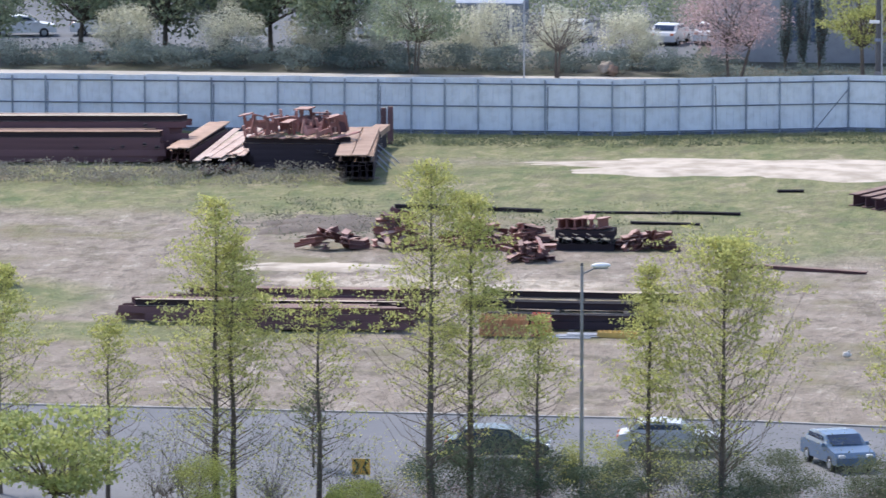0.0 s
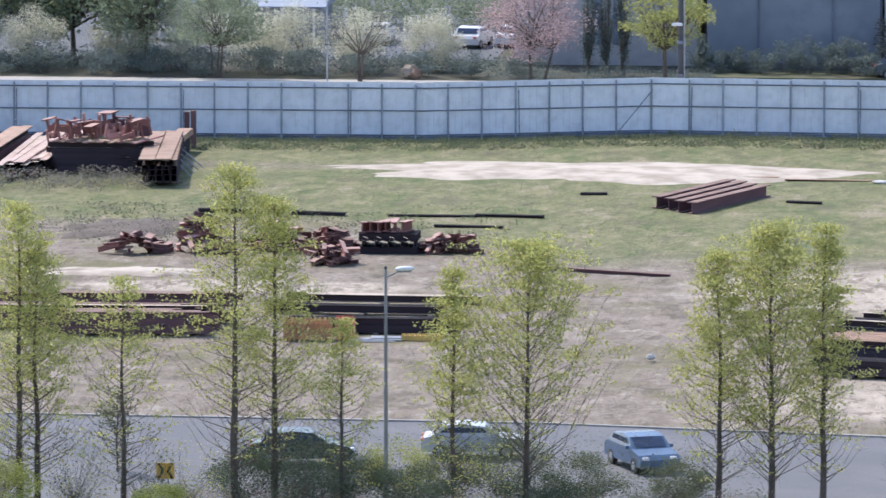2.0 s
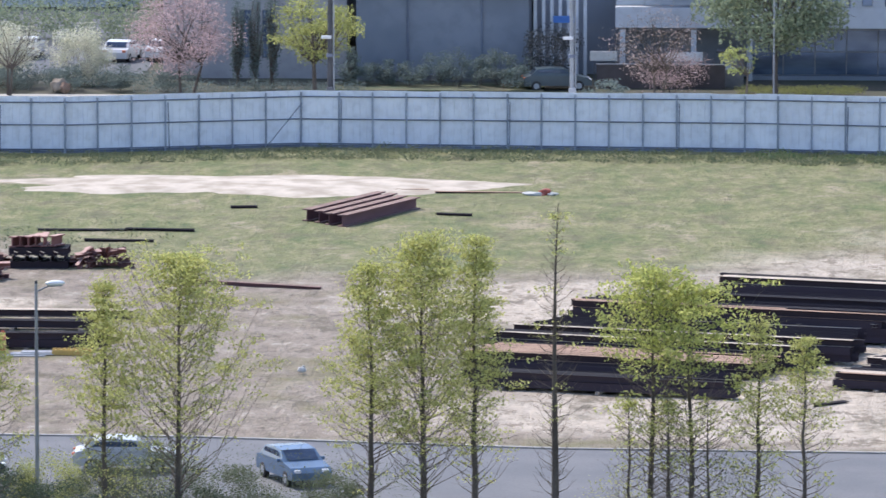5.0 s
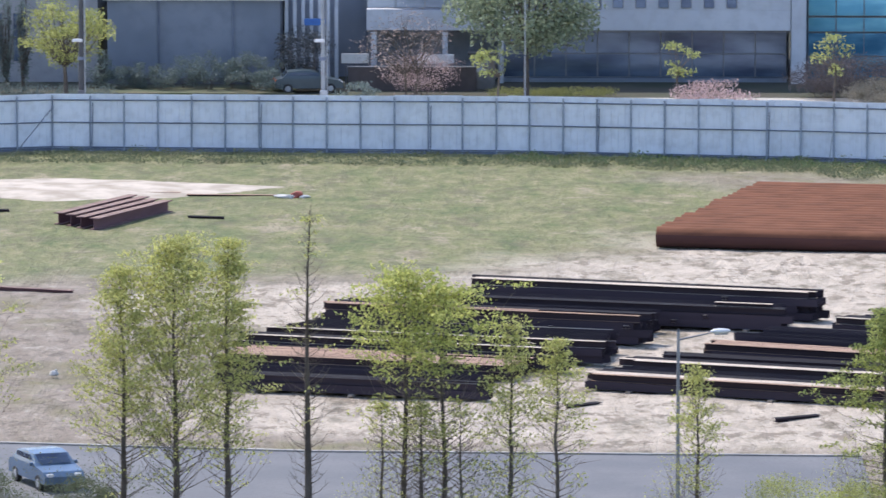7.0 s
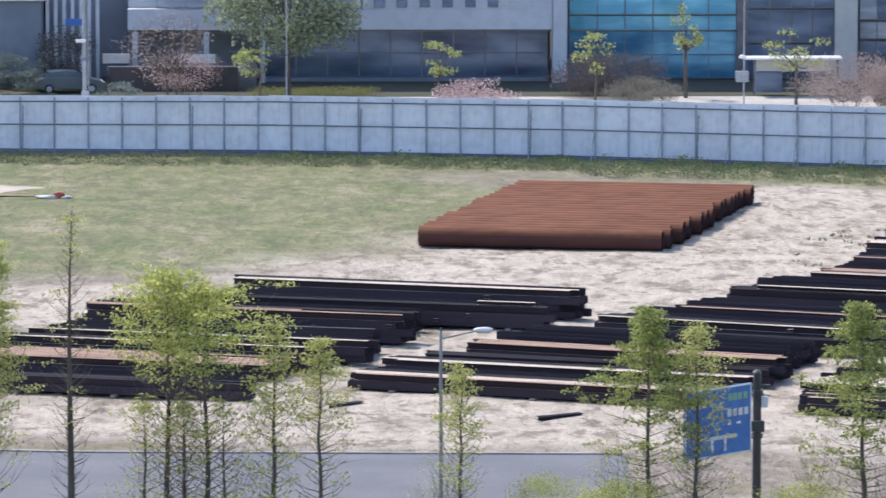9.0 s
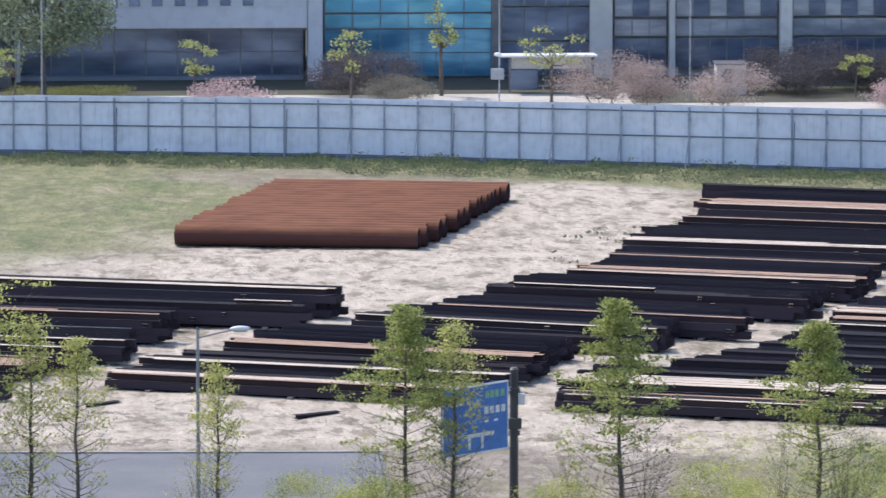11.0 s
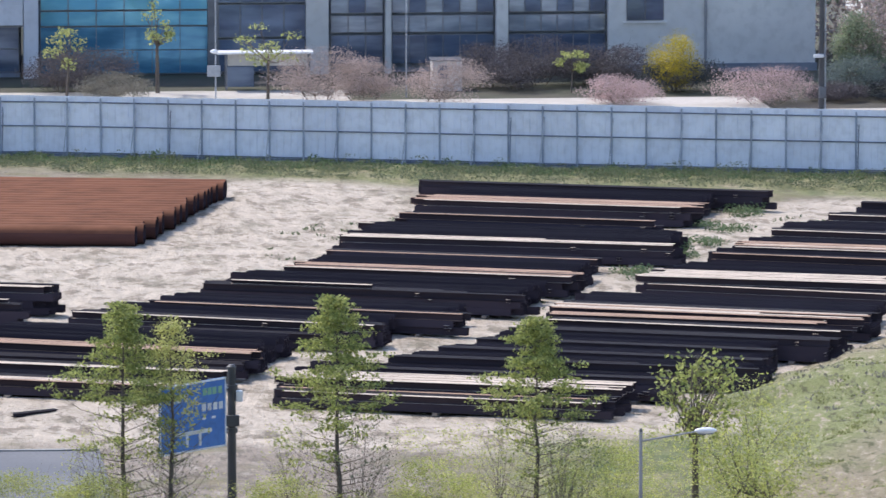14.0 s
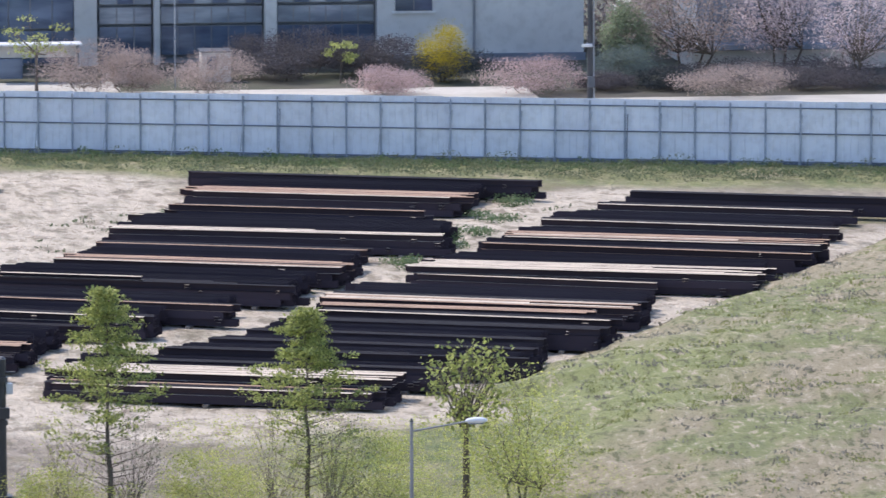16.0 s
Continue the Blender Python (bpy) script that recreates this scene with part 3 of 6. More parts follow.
def fence():
    root = thing("hoarding_fence", pose(0, 0, 0), "long pale blue-white sheet steel site hoarding on pipe posts and rails", "fence")
    xs = []
    for k in range(5):
        x = 0.02 + k * 0.392
        xs += [(x, 0.03), (x + 0.03, 0.0), (x + 0.362, 0.0), (x + 0.392, 0.03)] if k < 4 else [(x, 0.03), (x + 0.03, 0.0), (x + 0.392, 0.0)]
    xs = [q for i, q in enumerate(xs) if i == 0 or q != xs[i - 1]]
    verts = [(x, y + d, z) for d in (0.0, 0.012) for z in (0, FENCE_TOP) for x, y in xs]
    n = len(xs)
    faces = []
    for i in range(n - 1):
        faces += [(i, i + 1, n + i + 1, n + i), (2 * n + i, 3 * n + i, 3 * n + i + 1, 2 * n + i + 1), (n + i, n + i + 1, 3 * n + i + 1, 3 * n + i), (i, 2 * n + i, 2 * n + i + 1, i + 1)]
    faces += [(0, n, 3 * n, 2 * n), (n - 1, 3 * n - 1, 4 * n - 1, 2 * n - 1)]
    panel = mesh_of("panel", verts, faces, M["panel"])
    post = bpy.data.meshes.new("post")
    bm = rods(((0, -0.12, -0.2), (0, -0.12, FENCE_TOP - 0.1), 0.06, 0.06), n=6)
    bm.to_mesh(post)
    bm.free()
    post.materials.append(M["galv_post"])
    rail = bpy.data.meshes.new("rail")
    bm = rods(((0, -0.06, 0), (1, -0.06, 0), 0.042, 0.042), n=6)
    bm.to_mesh(rail)
    bm.free()
    rail.materials.append(M["galv"])
    brace = bpy.data.meshes.new("brace")
    bm = rods(((0, -0.16, 3.0), (-0.12, -1.15, -0.1), 0.035, 0.035), n=6)
    bm.to_mesh(brace)
    bm.free()
    brace.materials.append(M["galv_pale"])
    stay = bpy.data.meshes.new("stay")
    bm = rods(((0, -0.16, 2.9), (0.0, -0.5, -0.1), 0.03, 0.03), n=6)
    bm.to_mesh(stay)
    bm.free()
    stay.materials.append(M["galv"])
    count = 0
    for (xa, ya), (xb, yb), (first, step) in zip(FENCE, FENCE[1:], POSTS):
        length = math.hypot(xb - xa, yb - ya)
        ang = math.degrees(math.atan2(yb - ya, xb - xa))
        ends = [1 + 0.10 * min(1, max(0, (x + 27.0) / 75.0)) for x in (xa, xb)]
        for z in (0.22, 1.70, 3.06):
            za, zb = (z * ends[0], z * ends[1]) if z > 1 else (z, z)
            put("rail", rail, root, pose(xa, ya, za, 0, -math.degrees(math.atan2(zb - za, length)), ang) @ Matrix.Diagonal((length, 1, 1, 1)))
        # added dark strip: gives the shadow line under the panels
        sill = part("sill", boxed(0, -0.10, 0.0, length, -0.03, 0.16), M["galv"], root, "dark strip standing in for the shade line at the foot")
        sill.matrix_basis = pose(xa, ya, 0, 0, 0, ang)
        marks = [0.0] + [first + k * step for k in range(40) if 0.3 < first + k * step < length - 0.3] + [length]
        for a, b in zip(marks, marks[1:]):
            tall = ends[0] + (ends[1] - ends[0]) * (a + b) / 2 / length
            base = pose(xa, ya, 0, 0, 0, ang) @ pose(a, 0, random.uniform(-0.03, 0.02), 0, random.uniform(-0.25, 0.25), 0)
            put("panel", panel, root, base @ Matrix.Diagonal(((b - a + 0.05) / 1.98, 1, tall, 1)))
            if a == 0.0 and first > 0.3:
                continue
            put("post", post, root, base @ Matrix.Diagonal((1, 1, tall, 1)))
            count += 1
            if xa > 10 and count % 2 == 0:
                put("brace", brace, root, base @ pose(0.1, 0, 0), "pale slanting brace")
            elif count % 5 == 2:
                put("stay", stay, root, base @ pose(0.16, 0, 0))
    ang = math.degrees(math.atan2(FENCE[3][1] - FENCE[2][1], FENCE[3][0] - FENCE[2][0]))
    put("brace", bpy.data.meshes["stay"], root, pose(-31.6, 434.5, 0, 0, 0, ang) @ pose(0, 0, 0.2, 0, 42, 0) @ Matrix.Diagonal((1, 1, 1.15, 1)), "long diagonal brace")


fence()


# ---- rolled steel ----
def section_mesh(name, b, h, tf, tw, material):
    """A wide-flange beam one metre long, its web upright, resting on z = 0."""
    b2, w2 = b / 2, tw / 2
    prof = [(-b2, 0), (b2, 0), (b2, tf), (w2, tf), (w2, h - tf), (b2, h - tf), (b2, h), (-b2, h), (-b2, h - tf), (-w2, h - tf), (-w2, tf), (-b2, tf)]
    verts = [(x, y, z) for x in (0, 1) for y, z in prof]
    n = len(prof)
    faces = [(i, (i + 1) % n, n + (i + 1) % n, n + i) for i in range(n)]
    for o, flip in ((0, True), (n, False)):
        for q in ((0, 1, 2, 11), (11, 2, 3, 10), (10, 3, 4, 9), (9, 4, 5, 8), (8, 5, 6, 7)):
            f = tuple(o + k for k in q)
            faces.append(f[::-1] if flip else f)
    return mesh_of(name, verts, faces, material)


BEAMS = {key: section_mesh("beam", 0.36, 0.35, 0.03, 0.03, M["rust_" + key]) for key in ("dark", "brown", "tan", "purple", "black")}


def on_side(me):
    """The same beam turned on its side: the flanges stand upright and close the face of a stack."""
    side = me.copy()
    side.transform(Matrix.Translation((0, 0, 0.18)) @ Matrix.Rotation(math.radians(90), 4, "X") @ Matrix.Translation((0, 0, -0.175)))
    return side


LAID = {key: on_side(me) for key, me in BEAMS.items()}
SLEEPER = mesh_of("sleeper", [(x, y, z) for x in (-0.12, 0.12) for y in (0, 1) for z in (0, 0.16)], [(0, 1, 3, 2), (4, 6, 7, 5), (0, 4, 5, 1), (2, 3, 7, 6), (0, 2, 6, 4), (1, 5, 7, 3)], M["timber"])
GROUP = "stacks of long steel beams in the yard"


def beam_stack(x0, y0, x1, y1, layers, deep, top="dark", label="", jitter=0.26, low=0.12, key="dark", fill=0, pale=99, front="", loose=()):
    """Beams laid side by side; (x0, y0) to (x1, y1) is the foot of the near face, deep the number of beams behind it.
    pale: how many of the upper beams, from the near face on, carry the colour named by top; loose: single beams lying on the stack."""
    ang = math.degrees(math.atan2(y1 - y0, x1 - x0))
    length = math.hypot(x1 - x0, y1 - y0)
    root = thing("beam_stack", pose(x0, y0, 0, 0, 0, ang), label or "stack of long dark rusted steel beams on timber sleepers", "beam stack", GROUP)
    for f in (0.12, 0.5, 0.88):
        put("sleeper", SLEEPER, root, pose(length * f, -0.3, 0) @ Matrix.Diagonal((1, deep * 0.4 + 0.5, low / 0.16, 1)), "grey timber sleeper")
    for z in range(layers):
        n = deep - (z if deep > 4 else 0) * random.choice((0, 0, 1))
        for k in range(n):
            a = random.gauss(0, jitter)
            b = length + random.gauss(0, jitter) - a
            kind = key
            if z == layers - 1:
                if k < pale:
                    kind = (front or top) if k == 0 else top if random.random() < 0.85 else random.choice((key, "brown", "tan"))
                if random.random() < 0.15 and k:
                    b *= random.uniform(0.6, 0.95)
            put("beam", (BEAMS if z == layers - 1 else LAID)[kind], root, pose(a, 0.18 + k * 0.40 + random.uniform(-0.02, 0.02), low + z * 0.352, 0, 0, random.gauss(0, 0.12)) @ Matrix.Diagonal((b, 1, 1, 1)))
    for f, g in loose:
        put("beam", BEAMS["tan"], root, pose(length * f, 0.4, low + layers * 0.352, 0, 0, 0.3) @ Matrix.Diagonal((length * (g - f), 1, 0.55, 1)), "single pale beam")
    if layers > 2 and deep < 9:
        for k in range(random.randint(2, 5)):
            put("bracket", BEAMS["tan"], root, pose(length * random.uniform(0.62, 0.99), -0.10, random.uniform(0.3, 0.92) * layers * 0.352, 0, 0, random.uniform(-10, 10)) @ Matrix.Diagonal((random.uniform(0.12, 0.34), 0.5, 0.42, 1)))
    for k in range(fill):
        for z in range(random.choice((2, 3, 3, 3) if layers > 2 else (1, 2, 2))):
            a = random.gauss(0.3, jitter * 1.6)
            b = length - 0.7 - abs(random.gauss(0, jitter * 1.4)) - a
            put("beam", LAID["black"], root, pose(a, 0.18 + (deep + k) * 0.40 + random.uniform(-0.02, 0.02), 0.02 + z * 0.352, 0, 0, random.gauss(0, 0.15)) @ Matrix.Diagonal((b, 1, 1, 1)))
    return root


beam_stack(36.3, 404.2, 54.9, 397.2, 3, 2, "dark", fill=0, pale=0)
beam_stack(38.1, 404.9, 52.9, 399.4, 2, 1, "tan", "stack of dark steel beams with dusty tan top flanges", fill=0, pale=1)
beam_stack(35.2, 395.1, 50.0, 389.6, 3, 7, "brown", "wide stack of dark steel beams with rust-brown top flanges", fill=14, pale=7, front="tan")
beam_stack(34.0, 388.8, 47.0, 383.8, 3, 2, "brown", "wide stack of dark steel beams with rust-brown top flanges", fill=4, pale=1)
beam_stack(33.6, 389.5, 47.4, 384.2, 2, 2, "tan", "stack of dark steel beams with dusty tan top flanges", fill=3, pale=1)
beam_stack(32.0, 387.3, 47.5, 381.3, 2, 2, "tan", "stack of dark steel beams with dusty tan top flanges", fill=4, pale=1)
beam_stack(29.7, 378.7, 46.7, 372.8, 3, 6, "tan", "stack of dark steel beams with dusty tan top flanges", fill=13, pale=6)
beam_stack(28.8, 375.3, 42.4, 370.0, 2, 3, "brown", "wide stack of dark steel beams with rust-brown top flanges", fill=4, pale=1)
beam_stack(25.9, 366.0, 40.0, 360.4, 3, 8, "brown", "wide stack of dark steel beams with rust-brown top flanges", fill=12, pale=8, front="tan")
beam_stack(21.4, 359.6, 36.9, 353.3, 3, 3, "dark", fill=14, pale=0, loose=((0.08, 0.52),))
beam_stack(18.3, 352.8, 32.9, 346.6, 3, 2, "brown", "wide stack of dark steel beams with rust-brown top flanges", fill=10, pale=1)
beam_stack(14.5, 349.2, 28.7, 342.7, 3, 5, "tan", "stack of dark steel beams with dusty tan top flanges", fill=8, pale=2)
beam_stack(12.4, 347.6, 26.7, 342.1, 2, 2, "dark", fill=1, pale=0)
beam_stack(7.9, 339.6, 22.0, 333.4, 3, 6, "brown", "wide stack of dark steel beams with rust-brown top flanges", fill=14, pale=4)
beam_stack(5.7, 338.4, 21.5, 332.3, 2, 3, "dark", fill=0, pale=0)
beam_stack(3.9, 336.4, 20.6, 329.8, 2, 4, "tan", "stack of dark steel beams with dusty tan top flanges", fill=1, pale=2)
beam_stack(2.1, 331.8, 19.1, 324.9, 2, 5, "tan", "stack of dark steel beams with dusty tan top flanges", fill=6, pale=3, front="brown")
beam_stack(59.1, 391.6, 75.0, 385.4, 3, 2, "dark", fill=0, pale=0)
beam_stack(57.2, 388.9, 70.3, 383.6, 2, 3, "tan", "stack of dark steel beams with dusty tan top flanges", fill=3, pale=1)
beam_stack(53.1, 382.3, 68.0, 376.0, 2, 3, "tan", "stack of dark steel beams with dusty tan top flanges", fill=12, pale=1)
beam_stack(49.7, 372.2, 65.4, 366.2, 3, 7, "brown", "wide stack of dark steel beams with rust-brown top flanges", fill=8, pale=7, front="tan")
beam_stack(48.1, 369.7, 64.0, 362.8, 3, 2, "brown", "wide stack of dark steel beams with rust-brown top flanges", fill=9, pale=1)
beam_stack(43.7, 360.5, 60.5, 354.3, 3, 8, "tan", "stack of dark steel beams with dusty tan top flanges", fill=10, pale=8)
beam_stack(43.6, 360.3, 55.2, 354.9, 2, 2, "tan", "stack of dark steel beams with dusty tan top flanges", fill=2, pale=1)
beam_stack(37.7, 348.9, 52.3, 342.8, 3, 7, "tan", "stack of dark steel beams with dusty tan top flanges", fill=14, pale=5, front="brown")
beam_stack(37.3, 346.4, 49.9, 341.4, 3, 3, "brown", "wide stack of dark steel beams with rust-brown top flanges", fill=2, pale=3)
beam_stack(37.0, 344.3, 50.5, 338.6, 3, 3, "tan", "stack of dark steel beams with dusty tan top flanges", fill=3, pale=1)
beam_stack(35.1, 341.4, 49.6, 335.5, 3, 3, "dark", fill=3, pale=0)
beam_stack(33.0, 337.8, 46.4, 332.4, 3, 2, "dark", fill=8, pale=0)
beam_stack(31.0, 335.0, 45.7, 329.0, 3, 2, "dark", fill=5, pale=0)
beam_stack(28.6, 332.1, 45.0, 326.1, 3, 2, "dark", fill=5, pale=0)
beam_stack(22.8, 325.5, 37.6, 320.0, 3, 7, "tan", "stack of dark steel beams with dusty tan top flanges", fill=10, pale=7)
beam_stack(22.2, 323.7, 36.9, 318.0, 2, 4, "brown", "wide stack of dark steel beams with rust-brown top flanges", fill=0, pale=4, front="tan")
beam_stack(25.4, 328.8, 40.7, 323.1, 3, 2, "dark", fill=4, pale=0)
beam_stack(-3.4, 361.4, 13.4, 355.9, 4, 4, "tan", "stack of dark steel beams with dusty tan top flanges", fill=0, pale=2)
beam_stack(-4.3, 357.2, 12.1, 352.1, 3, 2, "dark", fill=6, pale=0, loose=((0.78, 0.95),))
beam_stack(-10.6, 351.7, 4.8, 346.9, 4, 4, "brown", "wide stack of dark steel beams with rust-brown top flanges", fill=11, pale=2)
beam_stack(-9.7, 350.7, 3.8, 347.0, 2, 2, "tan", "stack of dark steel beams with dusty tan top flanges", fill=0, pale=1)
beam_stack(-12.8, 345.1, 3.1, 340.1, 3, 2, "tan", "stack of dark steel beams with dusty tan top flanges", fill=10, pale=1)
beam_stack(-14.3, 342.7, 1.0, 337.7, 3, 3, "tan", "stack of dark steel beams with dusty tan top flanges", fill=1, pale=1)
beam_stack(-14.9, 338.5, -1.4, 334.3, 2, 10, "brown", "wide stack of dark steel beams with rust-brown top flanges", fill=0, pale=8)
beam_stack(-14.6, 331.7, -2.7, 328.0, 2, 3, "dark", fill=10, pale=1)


# ---- the pipe stack ----
def pipe_mesh(r, wall, seg=20):
    verts, faces = [], []
    for x in (0, 1):
        for rad in (r, r - wall):
            verts += [(x, rad * math.cos(6.28319 * i / seg), rad * math.sin(6.28319 * i / seg)) for i in range(seg)]
    for i in range(seg):
        j = (i + 1) % seg
        faces += [(i, 2 * seg + i, 2 * seg + j, j), (seg + i, seg + j, 3 * seg + j, 3 * seg + i), (i, j, seg + j, seg + i), (2 * seg + i, 3 * seg + i, 3 * seg + j, 2 * seg + j)]
    rim = len(verts)
    # discs near both ends, black like the bore: shade of the mouths as colour
    for x in (0.02, 0.98):
        verts += [(x, (r - wall) * math.cos(6.28319 * i / seg), (r - wall) * math.sin(6.28319 * i / seg)) for i in range(seg)]
    faces += [tuple(range(rim, rim + seg))[::-1], tuple(range(rim + seg, rim + 2 * seg))]
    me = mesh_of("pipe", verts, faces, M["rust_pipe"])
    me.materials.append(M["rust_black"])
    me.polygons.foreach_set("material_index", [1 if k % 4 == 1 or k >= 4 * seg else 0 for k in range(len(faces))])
    me.polygons.foreach_set("use_smooth", [k % 4 < 2 and k < 4 * seg for k in range(len(faces))])
    return me


def pipe_stack():
    root = thing("pipe_stack", pose(6.2, 386.6, 0, 0, 0, -11), "single flat layer of large orange-brown rusted steel pipes on the sand", "pipe stack")
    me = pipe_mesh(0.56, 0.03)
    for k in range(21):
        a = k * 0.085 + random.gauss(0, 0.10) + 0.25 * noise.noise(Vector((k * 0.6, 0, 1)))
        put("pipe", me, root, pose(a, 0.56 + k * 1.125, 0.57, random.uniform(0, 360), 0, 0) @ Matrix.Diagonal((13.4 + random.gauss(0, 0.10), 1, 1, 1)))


pipe_stack()


# ---- trees and shrubs ----
def bark_tubes(segs, n=5):
    verts, faces = [], []
    for a, b, r0, r1 in segs:
        a, b = Vector(a), Vector(b)
        q = (b - a).to_track_quat("Z", "Y").to_matrix()
        o = len(verts)
        for c, r in ((a, r0), (b, r1)):
            verts += [c + q @ Vector((r * math.cos(6.28319 * i / n), r * math.sin(6.28319 * i / n), 0)) for i in range(n)]
        faces += [(o + i, o + (i + 1) % n, o + n + (i + 1) % n, o + n + i) for i in range(n)]
    return verts, faces


def leaf_cloud(rng, centres, per, spread, size, droop=0.0):
    """Small pointed leaves in loose clumps about the given places."""
    c = np.repeat(np.asarray(centres, float), per, axis=0)
    k = len(c)
    p = c + np.clip(rng.normal(0, 1, (k, 3)), -1.55, 1.55) * np.asarray(spread)
    d = rng.normal(0, 1, (k, 3))
    d[:, 2] -= droop
    d /= np.linalg.norm(d, axis=1)[:, None]
    s = rng.normal(0, 1, (k, 3))
    s -= d * (s * d).sum(1)[:, None]
    s /= np.linalg.norm(s, axis=1)[:, None]
    ln = size * rng.uniform(0.6, 1.4, (k, 1))
    verts = np.stack([p - d * ln * 0.5, p + s * ln * 0.28, p + d * ln * 0.5, p - s * ln * 0.28], 1).reshape(-1, 3)
    return verts, np.arange(4 * k).reshape(-1, 4)


def numpy_mesh(name, verts, faces, material):
    me = bpy.data.meshes.new(name)
    me.vertices.add(len(verts))
    me.vertices.foreach_set("co", np.asarray(verts, np.float32).ravel())
    n = len(faces)
    me.loops.add(4 * n)
    me.loops.foreach_set("vertex_index", np.asarray(faces, np.int32).ravel())
    me.polygons.add(n)
    me.polygons.foreach_set("loop_start", np.arange(0, 4 * n, 4, dtype=np.int32))
    me.materials.append(material)
    me.update(calc_edges=True)
    return me


def conifer(name, x, y, h, seed, spread=1.6, low=0.30, dense=1.0, leaf="leaf_spring", label="", base_z=0.0, lean=0.0, peak=0.42, size=0.125, under=0.45, per=20, tier=(0.26, 0.26, 0.075), limbs_a_metre=9.5, low_reach=0.85, climb=1.35, point=1.35, group="dawn redwoods along the street"):
    """A young deciduous conifer: one straight tapered trunk, many rising limbs, a thin feathery crown."""
    rng = np.random.default_rng(seed)
    root = thing(name, pose(x, y, base_z, 0, lean, rng.uniform(0, 360)), label or "slender young dawn redwood with feathery yellow-green spring needles", "tree", group)
    r0 = 0.0115 * h + 0.02
    wob = rng.normal(0, 0.05, (7, 2))
    at = lambda f: Vector((np.interp(f, np.linspace(0, 1, 7), wob[:, 0]), np.interp(f, np.linspace(0, 1, 7), wob[:, 1]), f * h))
    trunk, limbs, tips = [], [], []
    for i in range(10):
        f, g = i / 10, (i + 1) / 10
        trunk.append((at(f), at(g), r0 * (1 - 0.93 * f), r0 * (1 - 0.93 * g)))
    n = int(limbs_a_metre * h)
    for i in range(n):
        f = 0.10 + 0.88 * (i + rng.uniform(0, 1)) / n
        a = i * 2.4 + rng.normal(0, 0.5)
        env = low_reach + (1 - low_reach) * (f / peak) if f < peak else max(0.10, 1.0 - 0.90 * ((f - peak) / (1 - peak)) ** point)
        reach = spread * env * rng.uniform(0.75, 1.42)
        rise = min(reach * rng.uniform(0.35, 0.95) * climb, h * (1.03 - f))
        keep = dense * (under * 0.5 if f < low * 0.6 else under if f < low else 1.0)
        p0 = at(f)
        d = Vector((math.cos(a), math.sin(a), 0))
        p1 = p0 + d * reach * 0.55 + Vector((0, 0, rise * 0.35))
        p2 = p0 + d * reach + Vector((0, 0, rise))
        limbs += [(p0, p1, 0.02 * (1.1 - f) + 0.006, 0.010), (p1, p2, 0.010, 0.004)]
        for q in range(3):
            b = p0.lerp(p1, rng.uniform(0.4, 1)) if q < 1 else p1.lerp(p2, rng.uniform(0, 0.8))
            e = b + Vector((rng.normal(0, 0.28), rng.normal(0, 0.28), rng.uniform(0.05, 0.4))) * (0.5 + reach * 0.4)
            limbs.append((b, e, 0.006, 0.003))
            if rng.uniform() < keep:
                tips.append(b.lerp(e, rng.uniform(0.3, 1)))
        if rng.uniform() < keep:
            tips += [p1.lerp(p2, rng.uniform(0, 1)), p2]
    put("trunk", mesh_of("trunk", *bark_tubes(trunk, 8), M["bark"], True), root)
    put("branchwork", mesh_of("branchwork", *bark_tubes(limbs, 4), M["twig"], True), root)
    if tips:
        v, f = leaf_cloud(rng, tips, per, tier, size, 0.3)
        put("crown", numpy_mesh("crown", v, f, M[leaf]), root)
    return root


